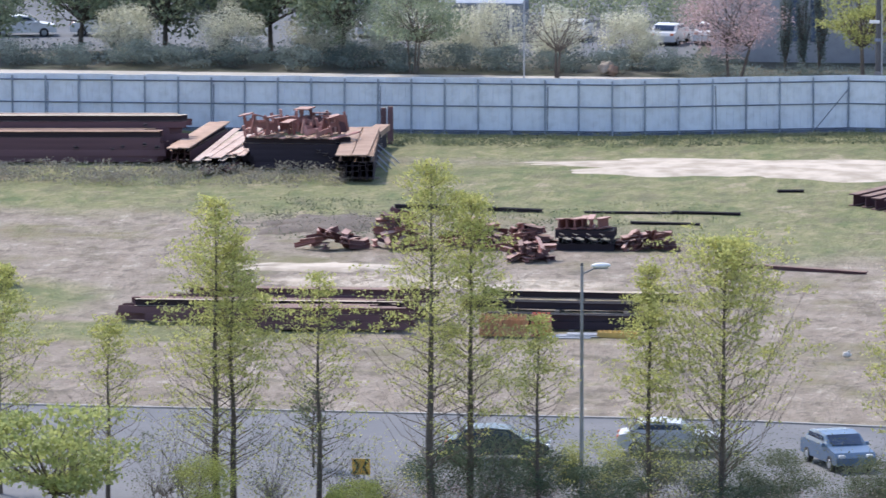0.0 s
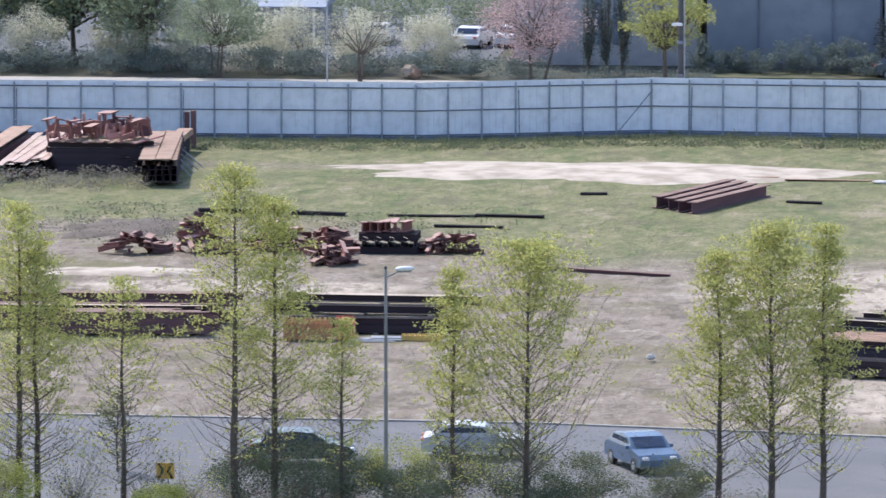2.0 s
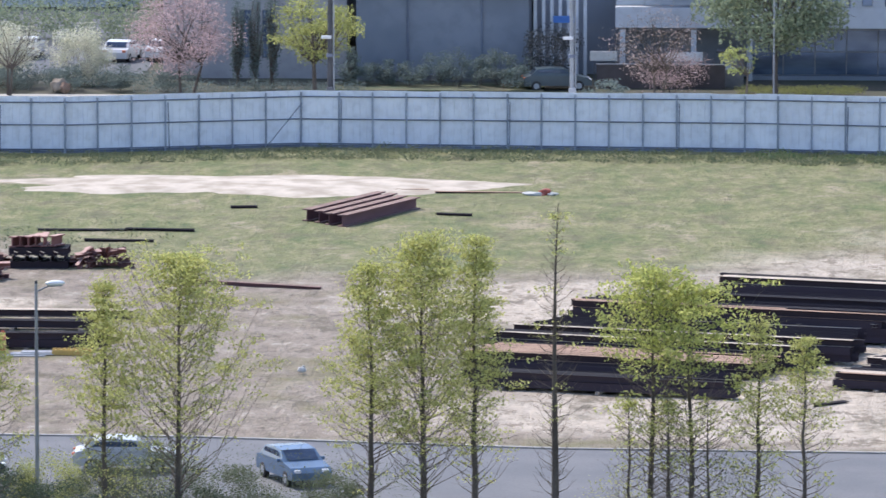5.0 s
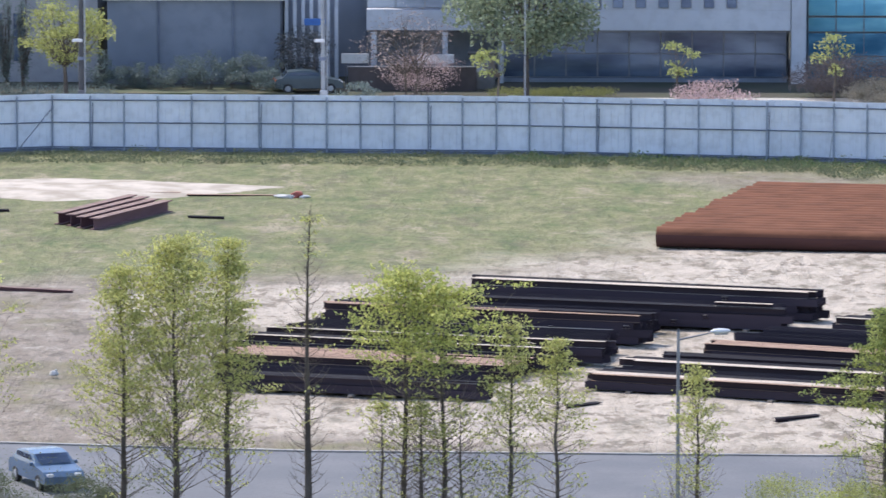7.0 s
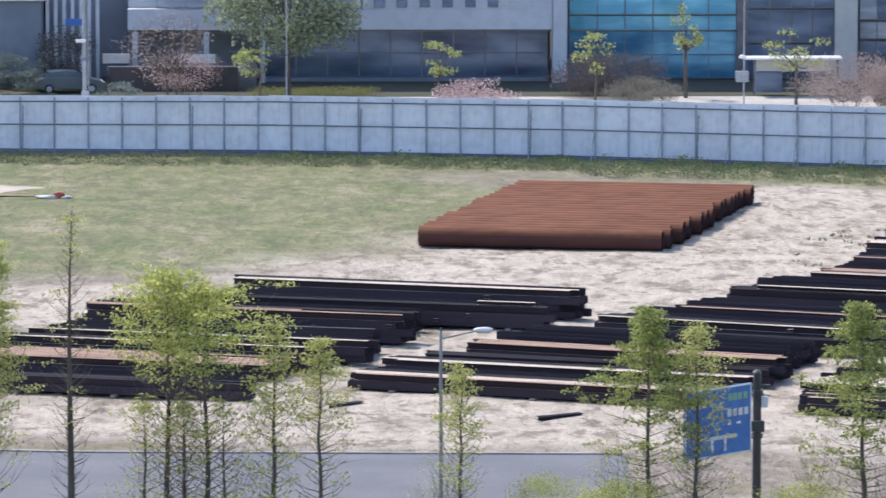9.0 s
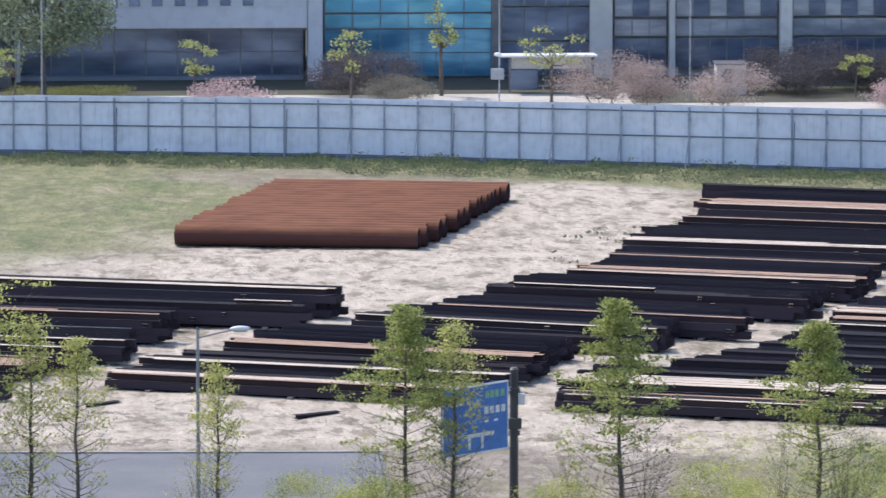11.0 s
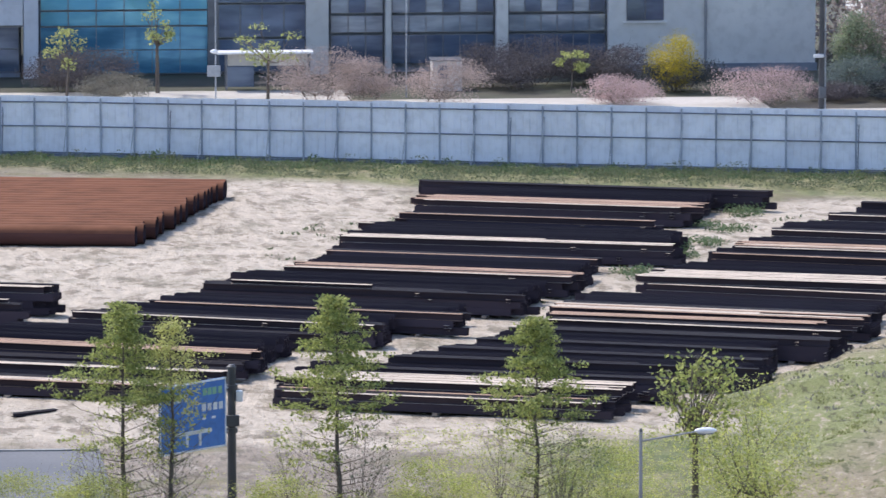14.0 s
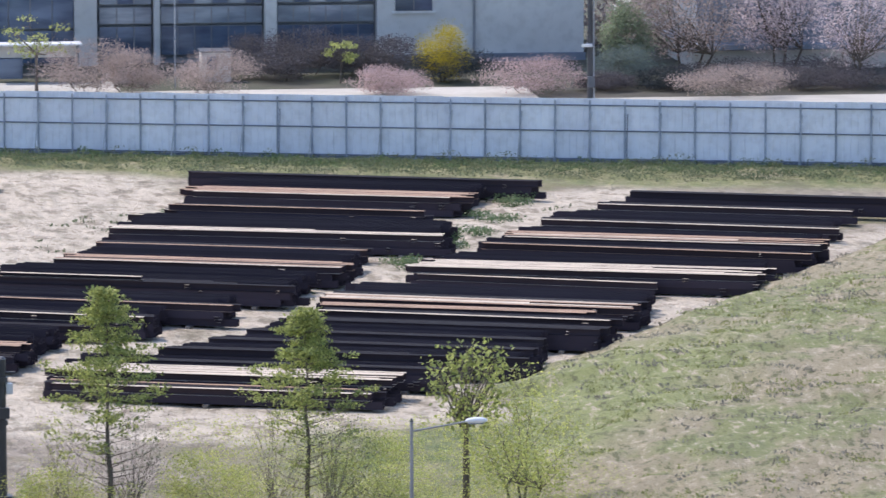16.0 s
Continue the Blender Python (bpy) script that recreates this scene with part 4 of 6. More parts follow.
def broadleaf(name, x, y, h, wide, seed, leaf, label, clear=0.25, count=5200, size=0.24, category="tree", group="", flat=0.8, stems=1, base_z=0.0, woody=True, wood="bark", lumps=34, gap=0.55, tier=0.2):
    """A rounded tree or shrub: forked stems, limbs to uneven clumps of small leaves with gaps between them."""
    rng = np.random.default_rng(seed)
    root = thing(name, pose(x, y, base_z, 0, 0, 0), label, category, group)
    centre_z = h * (clear + (1 - clear) * 0.5)
    half = h * (1 - clear) * 0.5
    clumps, segs = [], []
    for k in range(lumps):
        d = rng.normal(0, 1, 3)
        d /= np.linalg.norm(d)
        r = rng.uniform(0.35, 1.0) ** gap
        clumps.append((d[0] * wide * r, d[1] * wide * r, centre_z + d[2] * half * r * (1 if d[2] > 0 else flat)))
    starts = [Vector((rng.normal(0, 0.12 * (stems > 1)) * wide, rng.normal(0, 0.12 * (stems > 1)) * wide, -0.1)) for _ in range(stems)]
    forks = []
    for s in starts:
        f = Vector((s.x * 2 + rng.normal(0, 0.1), s.y * 2 + rng.normal(0, 0.1), h * (clear + 0.08)))
        r = 0.02 * h / math.sqrt(stems)
        segs.append((s, f, r * 1.2, r * 0.8))
        forks.append((f, r))
    for c in clumps:
        f, r = forks[int(rng.integers(len(forks)))]
        c = Vector(c)
        mid = f.lerp(c, 0.5) + Vector(rng.normal(0, 0.12 * wide * 0.5, 3))
        segs += [(f, mid, r * 0.45, r * 0.25), (mid, c, r * 0.25, r * 0.08)]
        for _ in range(3):
            segs.append((mid.lerp(c, rng.uniform(0.2, 1)), c + Vector(rng.normal(0, 0.25 * wide, 3)) * 0.7, r * 0.12, r * 0.05))
    if woody:
        put("branchwork", mesh_of("branchwork", *bark_tubes(segs, 5), M[wood], True), root)
    v, f = leaf_cloud(rng, clumps, max(2, count // lumps), (wide * 0.21, wide * 0.21, half * tier), size)
    v[:, 2] = np.maximum(v[:, 2], 0.02)
    put("crown" if category == "tree" else "foliage", numpy_mesh("foliage", v, f, M[leaf]), root)
    return root


TREE_Y = 290.6


TREES = [
    (-45.5, 12.5, 2.30, "full"), (-44.9, 10.9, 1.84, "full"), (-36.6, 14.2, 2.41, "full"), (-35.1, 12.8, 2.07, "full"), (-41.2, 9.6, 1.7, "thin"),
    (-32.2, 8.0, 1.38, "thin"), (-27.8, 10.0, 1.26, "full"), (-24.7, 10.9, 2.8, "oval"), (-49.9, 7.6, 1.38, "thin"), (-16.9, 10.9, 1.72, "full"),
    (-14.8, 11.7, 2.5, "oval"), (-12.7, 12.0, 1.26, "full"), (-9.4, 13.4, 0.7, "bare"), (-5.5, 10.5, 2.3, "dense"), (-3.9, 10.0, 2.5, "dense"),
    (-1.2, 8.9, 1.03, "thin"), (0.7, 8.0, 1.38, "thin"), (6.4, 7.0, 1.0, "thin"), (14.0, 9.1, 2.3, "full"), (15.9, 8.5, 1.5, "thin"), (22.7, 9.5, 2.2, "full"), (30.9, 8.3, 2.0, "full"), (-54.8, 9.5, 1.9, "full"),
]
for k, (x, h, wide, look_) in enumerate(TREES):
    if look_ == "bare":
        conifer("tree", x, TREE_Y, h, 40 + k, wide * 1.4, 0.3, 0.04, label="slender dawn redwood, its branches still nearly bare")
    elif look_ == "thin":
        conifer("tree", x, TREE_Y - 0.8, h, 40 + k, wide, 0.5, 0.55, label="thin young dawn redwood with sparse olive spring needles", leaf="leaf_spring")
    elif look_ == "oval":
        conifer("tree", x, TREE_Y, h, 40 + k, wide, 0.3, 1.0, label="broad oval tree with many rising limbs and yellow-green leaves", peak=0.42, under=0.5, per=18, size=0.14, low_reach=1.0, climb=1.9, limbs_a_metre=14)
    elif look_ == "dense":
        for dx in (-0.9, 0.7):
            conifer("tree", x + dx, TREE_Y - 0.5, h * 0.55, 140 + k, wide * 0.4, 0.4, 0.12, label="thin sapling stem among denser young trees")
        conifer("tree", x, TREE_Y + 0.4, h, 40 + k, wide, 0.54, 1.0, label="young tree with a dense fresh green crown above a bare trunk", peak=0.60, under=0.05, per=20, leaf="leaf_mid", size=0.15, tier=(0.30, 0.30, 0.09), low_reach=0.45)
    elif x < 10:
        conifer("tree", x, TREE_Y + random.uniform(-0.8, 0.8), h, 40 + k, wide, 0.36, 0.9, peak=0.40, per=20, low_reach=1.15)
    else:
        conifer("tree", x, TREE_Y + random.uniform(-0.8, 0.8), h, 40 + k, wide, 0.42, 1.3, leaf="leaf_tier", peak=0.50, under=0.22, per=30, size=0.145, tier=(0.25, 0.25, 0.07), limbs_a_metre=8.5, climb=0.7, point=0.75, label="young conical tree with fresh green tiers of leaves")


# ---- street furniture ----
def street_lamp(x, y, h, reach, turn, label):
    root = thing("street_lamp", pose(x, y, 0.1, 0, 0, turn), label, "street lamp", "street lamps")
    part("base_plate", boxed(-0.2, -0.2, 0, 0.2, 0.2, 0.04, 0.01), M["pole_grey"], root)
    part("pole", rods(((0, 0, 0), (0, 0, h), 0.10, 0.06), n=12), M["pole_grey"], root, smooth=False)
    part("arm", rods(((0, 0, h - 0.35), (reach * 0.85, 0, h - 0.05), 0.04, 0.03)), M["pole_grey"], root)
    part("cap", rods(((0, 0, h), (0, 0, h + 0.12), 0.08, 0.03)), M["pole"], root)
    head = part("lamp_head", blob(bmesh.new(), reach, 0, h - 0.02, 0.42, 0.17, 0.12, 0.0, 0, 3), M["white"], root, "rounded white lamp head", True)
    part("lens", boxed(reach - 0.28, -0.11, h - 0.15, reach + 0.28, 0.11, h - 0.10, 0.02), M["glass_grey"], head)


street_lamp(-30.65, 292.0, 9.7, 0.8, 20, "tall grey street lamp with a white head among the trees")
street_lamp(5.62, 292.0, 8.0, 1.75, 8, "grey street lamp with a short arm and white head")
street_lamp(31.3, 258.8, 8.3, 2.4, 4, "grey street lamp with a long arm and white head")


def direction_sign():
    root = thing("direction_sign", pose(18.78, 296.3, 0), "large blue road direction sign on a dark steel post", "road sign")
    part("pole", rods(((0, 0, -0.05), (0, 0, 5.75), 0.19, 0.17), n=12), M["pole"], root)
    part("base_plate", boxed(-0.4, -0.4, 0, 0.4, 0.4, 0.06, 0.01), M["pole"], root)
    part("cap", rods(((0, 0, 5.75), (0, 0, 5.85), 0.2, 0.1), n=12), M["pole"], root)
    part("box", boxed(0.17, -0.15, 4.3, 0.45, 0.1, 4.75, 0.02), M["white"], root, "small white box")
    part("switch_box", boxed(-0.26, -0.32, 3.3, 0.30, -0.1, 3.75, 0.02), M["pole"], root, "dark switch box")
    part("bar", rods(((0, 0, 5.2), (0.55, -0.1, 5.2), 0.06, 0.06)), M["pole"], root)
    for z in (3.1, 4.9):
        part("bracket", rods(((0, 0, z), (-2.6, -2.5, z), 0.05, 0.05)), M["galv_pale"], root)
        part("clamp", rods(((0, 0, z - 0.1), (0, 0, z + 0.1), 0.25, 0.25), n=12), M["pole"], root)
    m = pose(-0.28, -0.35, 0, 0, 0, 45)
    board = part("board", boxed(-4.1, -0.03, 2.5, 0, 0.03, 5.38, 0.01), M["sign_blue"], root, "blue sheet with white border")
    board.matrix_basis = m
    bm = bmesh.new()
    for a in ((-4.1, 2.5, 0, 2.58), (-4.1, 5.3, 0, 5.38), (-4.1, 2.5, -4.03, 5.38), (-0.07, 2.5, 0, 5.38)):
        box(bm, a[0], -0.045, a[1], a[2], -0.034, a[3])
    part("border", bm, M["sign_white"], board)
    for z, mat, xs in ((4.75, "sign_green", (-1.45, -1.15, -0.85, -0.5)), (4.1, "sign_white", (-1.5, -1.15, -0.8, -0.45)), (4.6, "sign_white", (-3.4, -3.0, -2.6)), (3.75, "sign_white", (-1.5, -0.9))):
        for x in xs:
            part("text_bar", boxed(x, -0.045, z, x + 0.24, -0.034, z + (0.3 if z > 4 else 0.1)), M[mat], board)
    part("arrow", boxed(-3.1, -0.045, 3.2, -0.9, -0.034, 3.36), M["sign_white"], board)
    part("arrow", boxed(-2.5, -0.045, 2.7, -2.35, -0.034, 3.2), M["sign_white"], board)
    part("arrow", boxed(-1.7, -0.045, 2.7, -1.55, -0.034, 3.2), M["sign_white"], board)


direction_sign()


def marker_sign():
    root = thing("curve_marker", pose(-40.45, 297.0, 0), "small amber and black chevron curve marker on two posts", "road sign")
    for x in (-0.15, 0.12):
        part("post", rods(((x, 0.03, -0.9), (x, 0.03, 0.8), 0.03, 0.03)), M["galv"], root)
    board = part("board", boxed(-0.38, -0.02, 0.2, 0.38, 0.0, 0.88, 0.01), M["amber"], root, "amber reflective board")
    for sx in (-1, 1):
        bm = bmesh.new()
        for a, b in (((0.30, 0.86), (0.12, 0.54)), ((0.12, 0.54), (0.30, 0.22))):
            v = [bm.verts.new((sx * (p[0] + o) * 0.95, -0.026, p[1])) for p, o in ((a, -0.06), (a, 0.06), (b, 0.06), (b, -0.06))]
            bm.faces.new(v)
        bmesh.ops.solidify(bm, geom=bm.faces[:], thickness=0.005)
        part("chevron", bm, M["black"], board)


marker_sign()


def utility_pole(x, y, h, dark, label, tilt=0.0, lamp=3.65):
    root = thing("utility_pole", pose(x, y, 0, 0, tilt, 0), label, "utility pole", "poles behind the fence")
    part("shaft", rods(((0, 0, -0.1), (0, 0, h), 0.20 if dark else 0.15, 0.14 if dark else 0.12), n=12), M["pole" if dark else "galv_pale"], root)
    part("conduit", rods(((0.24, -0.05, 0), (0.22, -0.05, h * 0.8), 0.045, 0.045)), M["galv_pale"], root)
    part("collar", rods(((0, 0, 3.6), (0, 0, 3.8), 0.24, 0.24), n=12), M["galv"], root)
    part("floodlight", boxed(-0.55, -0.3, lamp - 0.1, 0.1, -0.12, lamp + 0.1, 0.03), M["white"], root, "small white floodlight")
    part("equipment_box", boxed(-0.2, -0.4, 1.0, 0.25, -0.16, 1.7, 0.02), M["galv_pale" if not dark else "frame"], root)
    part("crossarm", boxed(-0.9, -0.06, h - 0.8, 0.9, 0.06, h - 0.68), M["galv_pale"], root)
    for sx in (-0.8, 0.0, 0.8):
        part("insulator", rods(((sx, 0, h - 0.68), (sx, 0, h - 0.45), 0.05, 0.03)), M["white"], root)


utility_pole(-29.0, 455, 9.5, True, "dark utility pole with a white floodlight behind the fence", 0.0, 4.85)
utility_pole(-13.7, 455, 9.5, False, "pale grey utility pole with conduit behind the fence", -0.3, 4.85)
utility_pole(65.8, 450, 9.5, True, "dark steel utility pole with fittings beside the wall")


def thin_post(x, y, h, label):
    root = thing("steel_post", pose(x, y, 0), label, "post")
    part("shaft", rods(((0, 0, -0.1), (0, 0, h), 0.05, 0.04)), M["galv_pale"], root)
    part("collar", rods(((0, 0, h * 0.4), (0, 0, h * 0.4 + 0.1), 0.07, 0.07)), M["galv"], root)


thin_post(-51.6, 456, 8, "slim grey steel post behind the fence")
thin_post(28.2, 460, 8, "slim pale post before the glass building")
b = thing("post_camera", pose(28.2, 460, 0), "white camera head and grey control box on a slim post", "camera")
part("head", blob(bmesh.new(), -0.1, -0.12, 3.3, 0.26, 0.16, 0.14, 0.0, 0, 2), M["white"], b, "white rounded head", True)
part("control_box", boxed(-0.55, -0.3, 1.7, 0.3, -0.06, 2.4, 0.02), M["galv_pale"], b, "grey control box")
thin_post(40.6, 462, 8, "slim pale post before the columned facade")
thin_post(-1.0, 462, 8, "slim grey post beside the pine")


# ---- buildings behind the fence ----
def facade_panes(root, x0, x1, z0, z1, y, cols, rows, mat, frame=0.09, name="window"):
    """A framed window with its panes, set in the plane y."""
    win = part(name, boxed(x0, y, z0, x1, y + 0.12, z1), M["frame"], root, "grey metal window frame")
    for r in range(rows):
        for c in range(cols):
            w, h = (x1 - x0) / cols, (z1 - z0) / rows
            a, b = x0 + c * w + frame / 2, z0 + r * h + frame / 2
            part("pane", boxed(a, y - 0.015, b, a + w - frame, y + 0.01, b + h - frame), M[mat if isinstance(mat, str) else mat[(r * 7 + c * 3) % len(mat)]], win)
    return win


def mesh_wedge(x0, x1, y0, y1, z0, z1):
    """A lean-to roof that rises from its front edge."""
    bm = bmesh.new()
    v = [bm.verts.new(c) for c in ((x0, y0, z0), (x1, y0, z0), (x1, y1, z0), (x0, y1, z0), (x0, y0, z0 + 0.12), (x1, y0, z0 + 0.12), (x1, y1, z1), (x0, y1, z1))]
    for q in ((3, 2, 1, 0), (4, 5, 6, 7), (0, 1, 5, 4), (1, 2, 6, 5), (2, 3, 7, 6), (3, 0, 4, 7)):
        bm.faces.new([v[k] for k in q])
    return bm


def building(name, label):
    return thing(name, pose(0, 0, 0), label, "building")


# slate hall
b = building("slate_hall", "plain grey slate-clad hall with a flat metal roof edge")
part("wall", boxed(-28.6, 476, 0, -17.2, 492, 5.55), M["slate"], b)
part("roof", boxed(-28.9, 475.7, 5.55, -16.9, 492.3, 5.8, 0.03), M["white_panel"], b, "pale metal roof edge")
for x in (-25.2, -20.3):
    part("downpipe", rods(((x, 475.9, 0), (x, 475.9, 5.5), 0.06, 0.06)), M["galv"], b)
part("plinth", boxed(-28.7, 475.9, 0, -17.1, 476, 0.4), M["frame"], b)

# stucco house
b = building("stucco_house", "mauve-grey stucco house with a tall narrow dark doorway")
part("wall", boxed(-41.5, 477, 0, -29.3, 490, 8), surface("mauve_grey_stucco", (0.42, 0.41, 0.42), (0.34, 0.335, 0.35), 2, 0.3, 0.9, bump=0.06), b)
part("roof", boxed(-41.9, 476.6, 8, -29.0, 490.4, 8.3), M["roof"], b)
for x in (-36.4, -34.9):
    facade_panes(b, x, x + 0.8, 1.4, 4.6, 476.96, 1, 2, "glass_dark")

# passage with lattice and blue board
b = building("link_block", "recessed dark link block with grey posts and a blue name board")
part("wall", boxed(-17.0, 481, 0, -11.6, 492, 8), M["slate"], b)
for k in range(7):
    part("post", boxed(-16.9 + k * 0.55, 476.4, 0, -16.68 + k * 0.55, 476.6, 6.5), M["grey_panel"], b)
part("name_board", boxed(-15.6, 476.0, 3.9, -14.2, 476.1, 4.35), M["sign_blue"], b, "small blue board")

# boards and low wall in the recess
b = thing("notice_board", pose(-12.2, 473.8, 0), "cream notice board on two posts", "notice board")
part("board", boxed(-0.9, 0, 1.6, 0.9, 0.06, 2.25, 0.01), M["concrete"], b)
for x in (-0.6, 0.6):
    part("post", boxed(x - 0.05, 0.07, 0, x + 0.05, 0.15, 2.2), M["frame"], b)
b = thing("notice_board", pose(-6.9, 473.8, 0), "small white board on two posts", "notice board")
part("board", boxed(-1.2, 0, 1.6, 1.2, 0.06, 2.2, 0.01), M["white"], b)
for x in (-0.4, 0.4):
    part("post", boxed(x - 0.05, 0.07, 0, x + 0.05, 0.15, 2.1), M["frame"], b)
b = thing("gate_cabin", pose(-4.6, 472.4, 0), "small dark cabin with a pale window beside the pine", "cabin")
part("wall", boxed(0, 0, 0, 1.6, 1.6, 2.3), M["frame"], b)
part("roof", boxed(-0.15, -0.15, 2.3, 1.75, 1.75, 2.42), M["pole"], b)
part("window", boxed(0.25, -0.05, 1.2, 1.2, -0.01, 2.0), M["glass_grey"], b)
part("low_panel", boxed(0.1, -0.06, 0.1, 1.5, -0.01, 1.0), M["frame"], b)
b = thing("low_wall", pose(-12.6, 471.4, 0), "low dark brown garden wall before the recess", "wall")
part("body", boxed(0, 0, 0, 8.4, 0.3, 1.55), M["dark_wall"], b)
part("coping", boxed(-0.05, -0.05, 1.55, 8.45, 0.35, 1.63, 0.01), M["frame"], b)

# white banded block
b = building("banded_block", "white panelled block with dark glazed ground floor and small windows")
part("wall", boxed(-11.5, 476.4, 3.57, 16.5, 494, 4.9), M["grey_panel"], b, "white spandrel band")
# upper part is unseen, raised to shade the ground in front
part("core", boxed(-11.5, 479.5, 0, 16.5, 494, 16), M["slate"], b)
part("upper_wall", boxed(4.0, 476.4, 4.904, 16.5, 479.4, 9), M["grey_panel"], b, "white upper wall")
part("soffit", boxed(-11.5, 476.6, 3.42, 16.5, 479.4, 3.565), M["frame"], b)
facade_panes(b, -11.5, 3.9, 5.0, 8.0, 476.7, 8, 1, "glass_grey")
for k in range(6):
    facade_panes(b, 4.75 + 1.5 * k, 5.45 + 1.5 * k, 5.04, 6.2, 476.34, 1, 1, "glass_dark")
facade_panes(b, -2.5, 16.3, 0.3, 3.40, 478.2, 9, 2, "glass_dark")
for x in (-11.2, -6.5, -2.8):
    part("column", boxed(x, 476.6, 0, x + 0.35, 477.0, 3.41), M["grey_panel"], b)
part("pier", boxed(16.55, 476.3, 0, 17.5, 479.0, 9), M["grey_panel"], b, "pale corner pier")
part("plinth", boxed(-2.6, 477.4, 0, 16.3, 478.1, 0.3), M["slate"], b)

# blue glass hall
b = building("glass_hall", "office hall with a tall blue glass curtain wall")
# height above the glazing is added out of view, to cast shadow forward
part("core", boxed(17.5, 478.4, 0, 36.6, 494, 15), M["slate"], b)
# the two lower rows take the tint with the painted dark reflection
for z, h, tint in ((0.15, 1.55, "glass_deep"), (1.72, 1.55, "glass_deep"), (3.32, 1.0, "glass_blue"), (4.38, 2.6, "glass_blue")):
    facade_panes(b, 17.7, 28.8, z, z + h, 478.1, 6, 1, tint, 0.05 if z < 3 else 0.09, "curtain_wall")
part("mullion", boxed(28.8, 477.9, 0, 29.5, 478.4, 8), M["frame"], b)
for z, h in ((0.2, 2.2), (2.5, 2.2), (4.8, 2.4)):
    facade_panes(b, 29.5, 35.3, z, z + h, 478.0, 4, 1, "glass_dark")
part("pier", boxed(35.3, 477.6, 0, 36.8, 478.9, 9), M["concrete"], b, "pale concrete pier")

# columned wing and plain wall
b = building("columned_wing", "concrete wing with glazed bays between piers and a plain gable")
# raised beyond view so that its shadow covers the lot
part("core", boxed(36.8, 478.9, 0, 55.5, 494, 14), M["slate"], b)
for x, w in ((40.6, 0.4), (48.0, 0.8)):
    part("pier", boxed(x, 477.6, 0, x + w, 478.9, 9, 0.05), M["concrete"], b, "pale concrete pier")
for x0, x1, n in ((37.0, 40.5, 3), (41.1, 47.9, 6), (48.9, 55.4, 6)):
    facade_panes(b, x0, x1, 0.6, 2.55, 478.5, n, 1, "glass_dark")
    facade_panes(b, x0, x1, 2.7, 3.85, 478.5, n, 1, ("glass_grey", "glass_grey", "glass_dark"))
    facade_panes(b, x0, x1, 4.0, 6.0, 478.5, n, 1, ("glass_grey", "glass_dark"))
# gable's unseen top likewise added for the shadow it throws
part("gable_wall", boxed(55.5, 477.6, 0, 69.4, 494, 14), M["concrete"], b, "plain weathered concrete gable wall")
facade_panes(b, 56.7, 59.2, 3.45, 5.5, 477.54, 2, 1, "glass_dark")
part("window_sill", boxed(56.5, 477.4, 3.3, 59.4, 477.6, 3.42), M["white_panel"], b)
part("downpipe", rods(((62.0, 477.5, 0), (62.0, 477.5, 8), 0.09, 0.09)), M["pole_grey"], b)
part("plinth", boxed(55.4, 477.3, 0, 69.5, 477.6, 0.55), M["slate"], b)

# house on the east side
b = building("house", "house with a pale base wall, dark eaves and grey upper storey")
part("base_wall", boxed(75.5, 469.5, 0, 90, 480, 1.35), M["concrete"], b, "pale base wall")
part("eaves", boxed(75.0, 468.8, 1.35, 90.5, 480, 1.75, 0.05), M["roof"], b, "dark sloping eaves")
part("upper_wall", boxed(75.8, 469.9, 1.75, 89.8, 479.8, 7.0), M["slate"], b, "grey upper wall")
part("roof", boxed(75.2, 469.2, 7.0, 90.2, 480.2, 7.4), M["roof"], b)
for x in (77.4, 81.0, 85.2):
    facade_panes(b, x, x + 1.1, 3.0, 4.3, 469.84, 2, 1, "glass_grey")

# low hall between the trees on the west side
b = building("low_hall", "low hall with a pale blue-grey metal roof behind the blossom")
part("wall", boxed(-61.0, 490, 0, -55.9, 497, 2.5), M["slate"], b)
part("roof", mesh_wedge(-61.4, -55.5, 489.4, 497.5, 2.5, 3.6), M["roof"], b, "pale blue-grey metal roof")
for k in range(4):
    part("post", boxed(-60.8 + 2.2 * k, 489.6, 0, -60.8 + 0.15 + 2.2 * k, 489.8, 2.5), M["white_panel"], b)

# entrance canopy
b = thing("entrance_canopy", pose(0, 0, 0), "flat white entrance canopy on posts before the glass hall", "canopy")
part("roof", boxed(28.7, 466.9, 2.43, 35.0, 468.5, 2.56, 0.02), M["white"], b)
for x in (29.3, 32, 34.7):
    for y in (467.1, 468.2):
        part("post", boxed(x, y, 0, x + 0.1, y + 0.1, 2.43), M["frame"], b)
part("side_panel", boxed(29.4, 468.1, 0.2, 31.2, 468.2, 1.5), M["glass_dark"], b)
part("back_wall", boxed(29.5, 468.25, 1.55, 34.8, 468.35, 2.3), M["concrete"], b, "pale back panel")
part("bench", boxed(31.2, 467.4, 0.45, 34.0, 467.9, 0.55, 0.02), M["timber"], b)
b = thing("gate_booth", pose(42.7, 466, 0), "small concrete gate booth behind the shrubs", "booth")
part("wall", boxed(0, 0, 0, 1.9, 2, 1.95), M["concrete"], b)
part("roof", boxed(-0.1, -0.1, 1.95, 2.0, 2.1, 2.05, 0.03), M["frame"], b)
facade_panes(b, 0.3, 1.0, 0.8, 1.7, -0.05, 1, 1, "glass_dark")

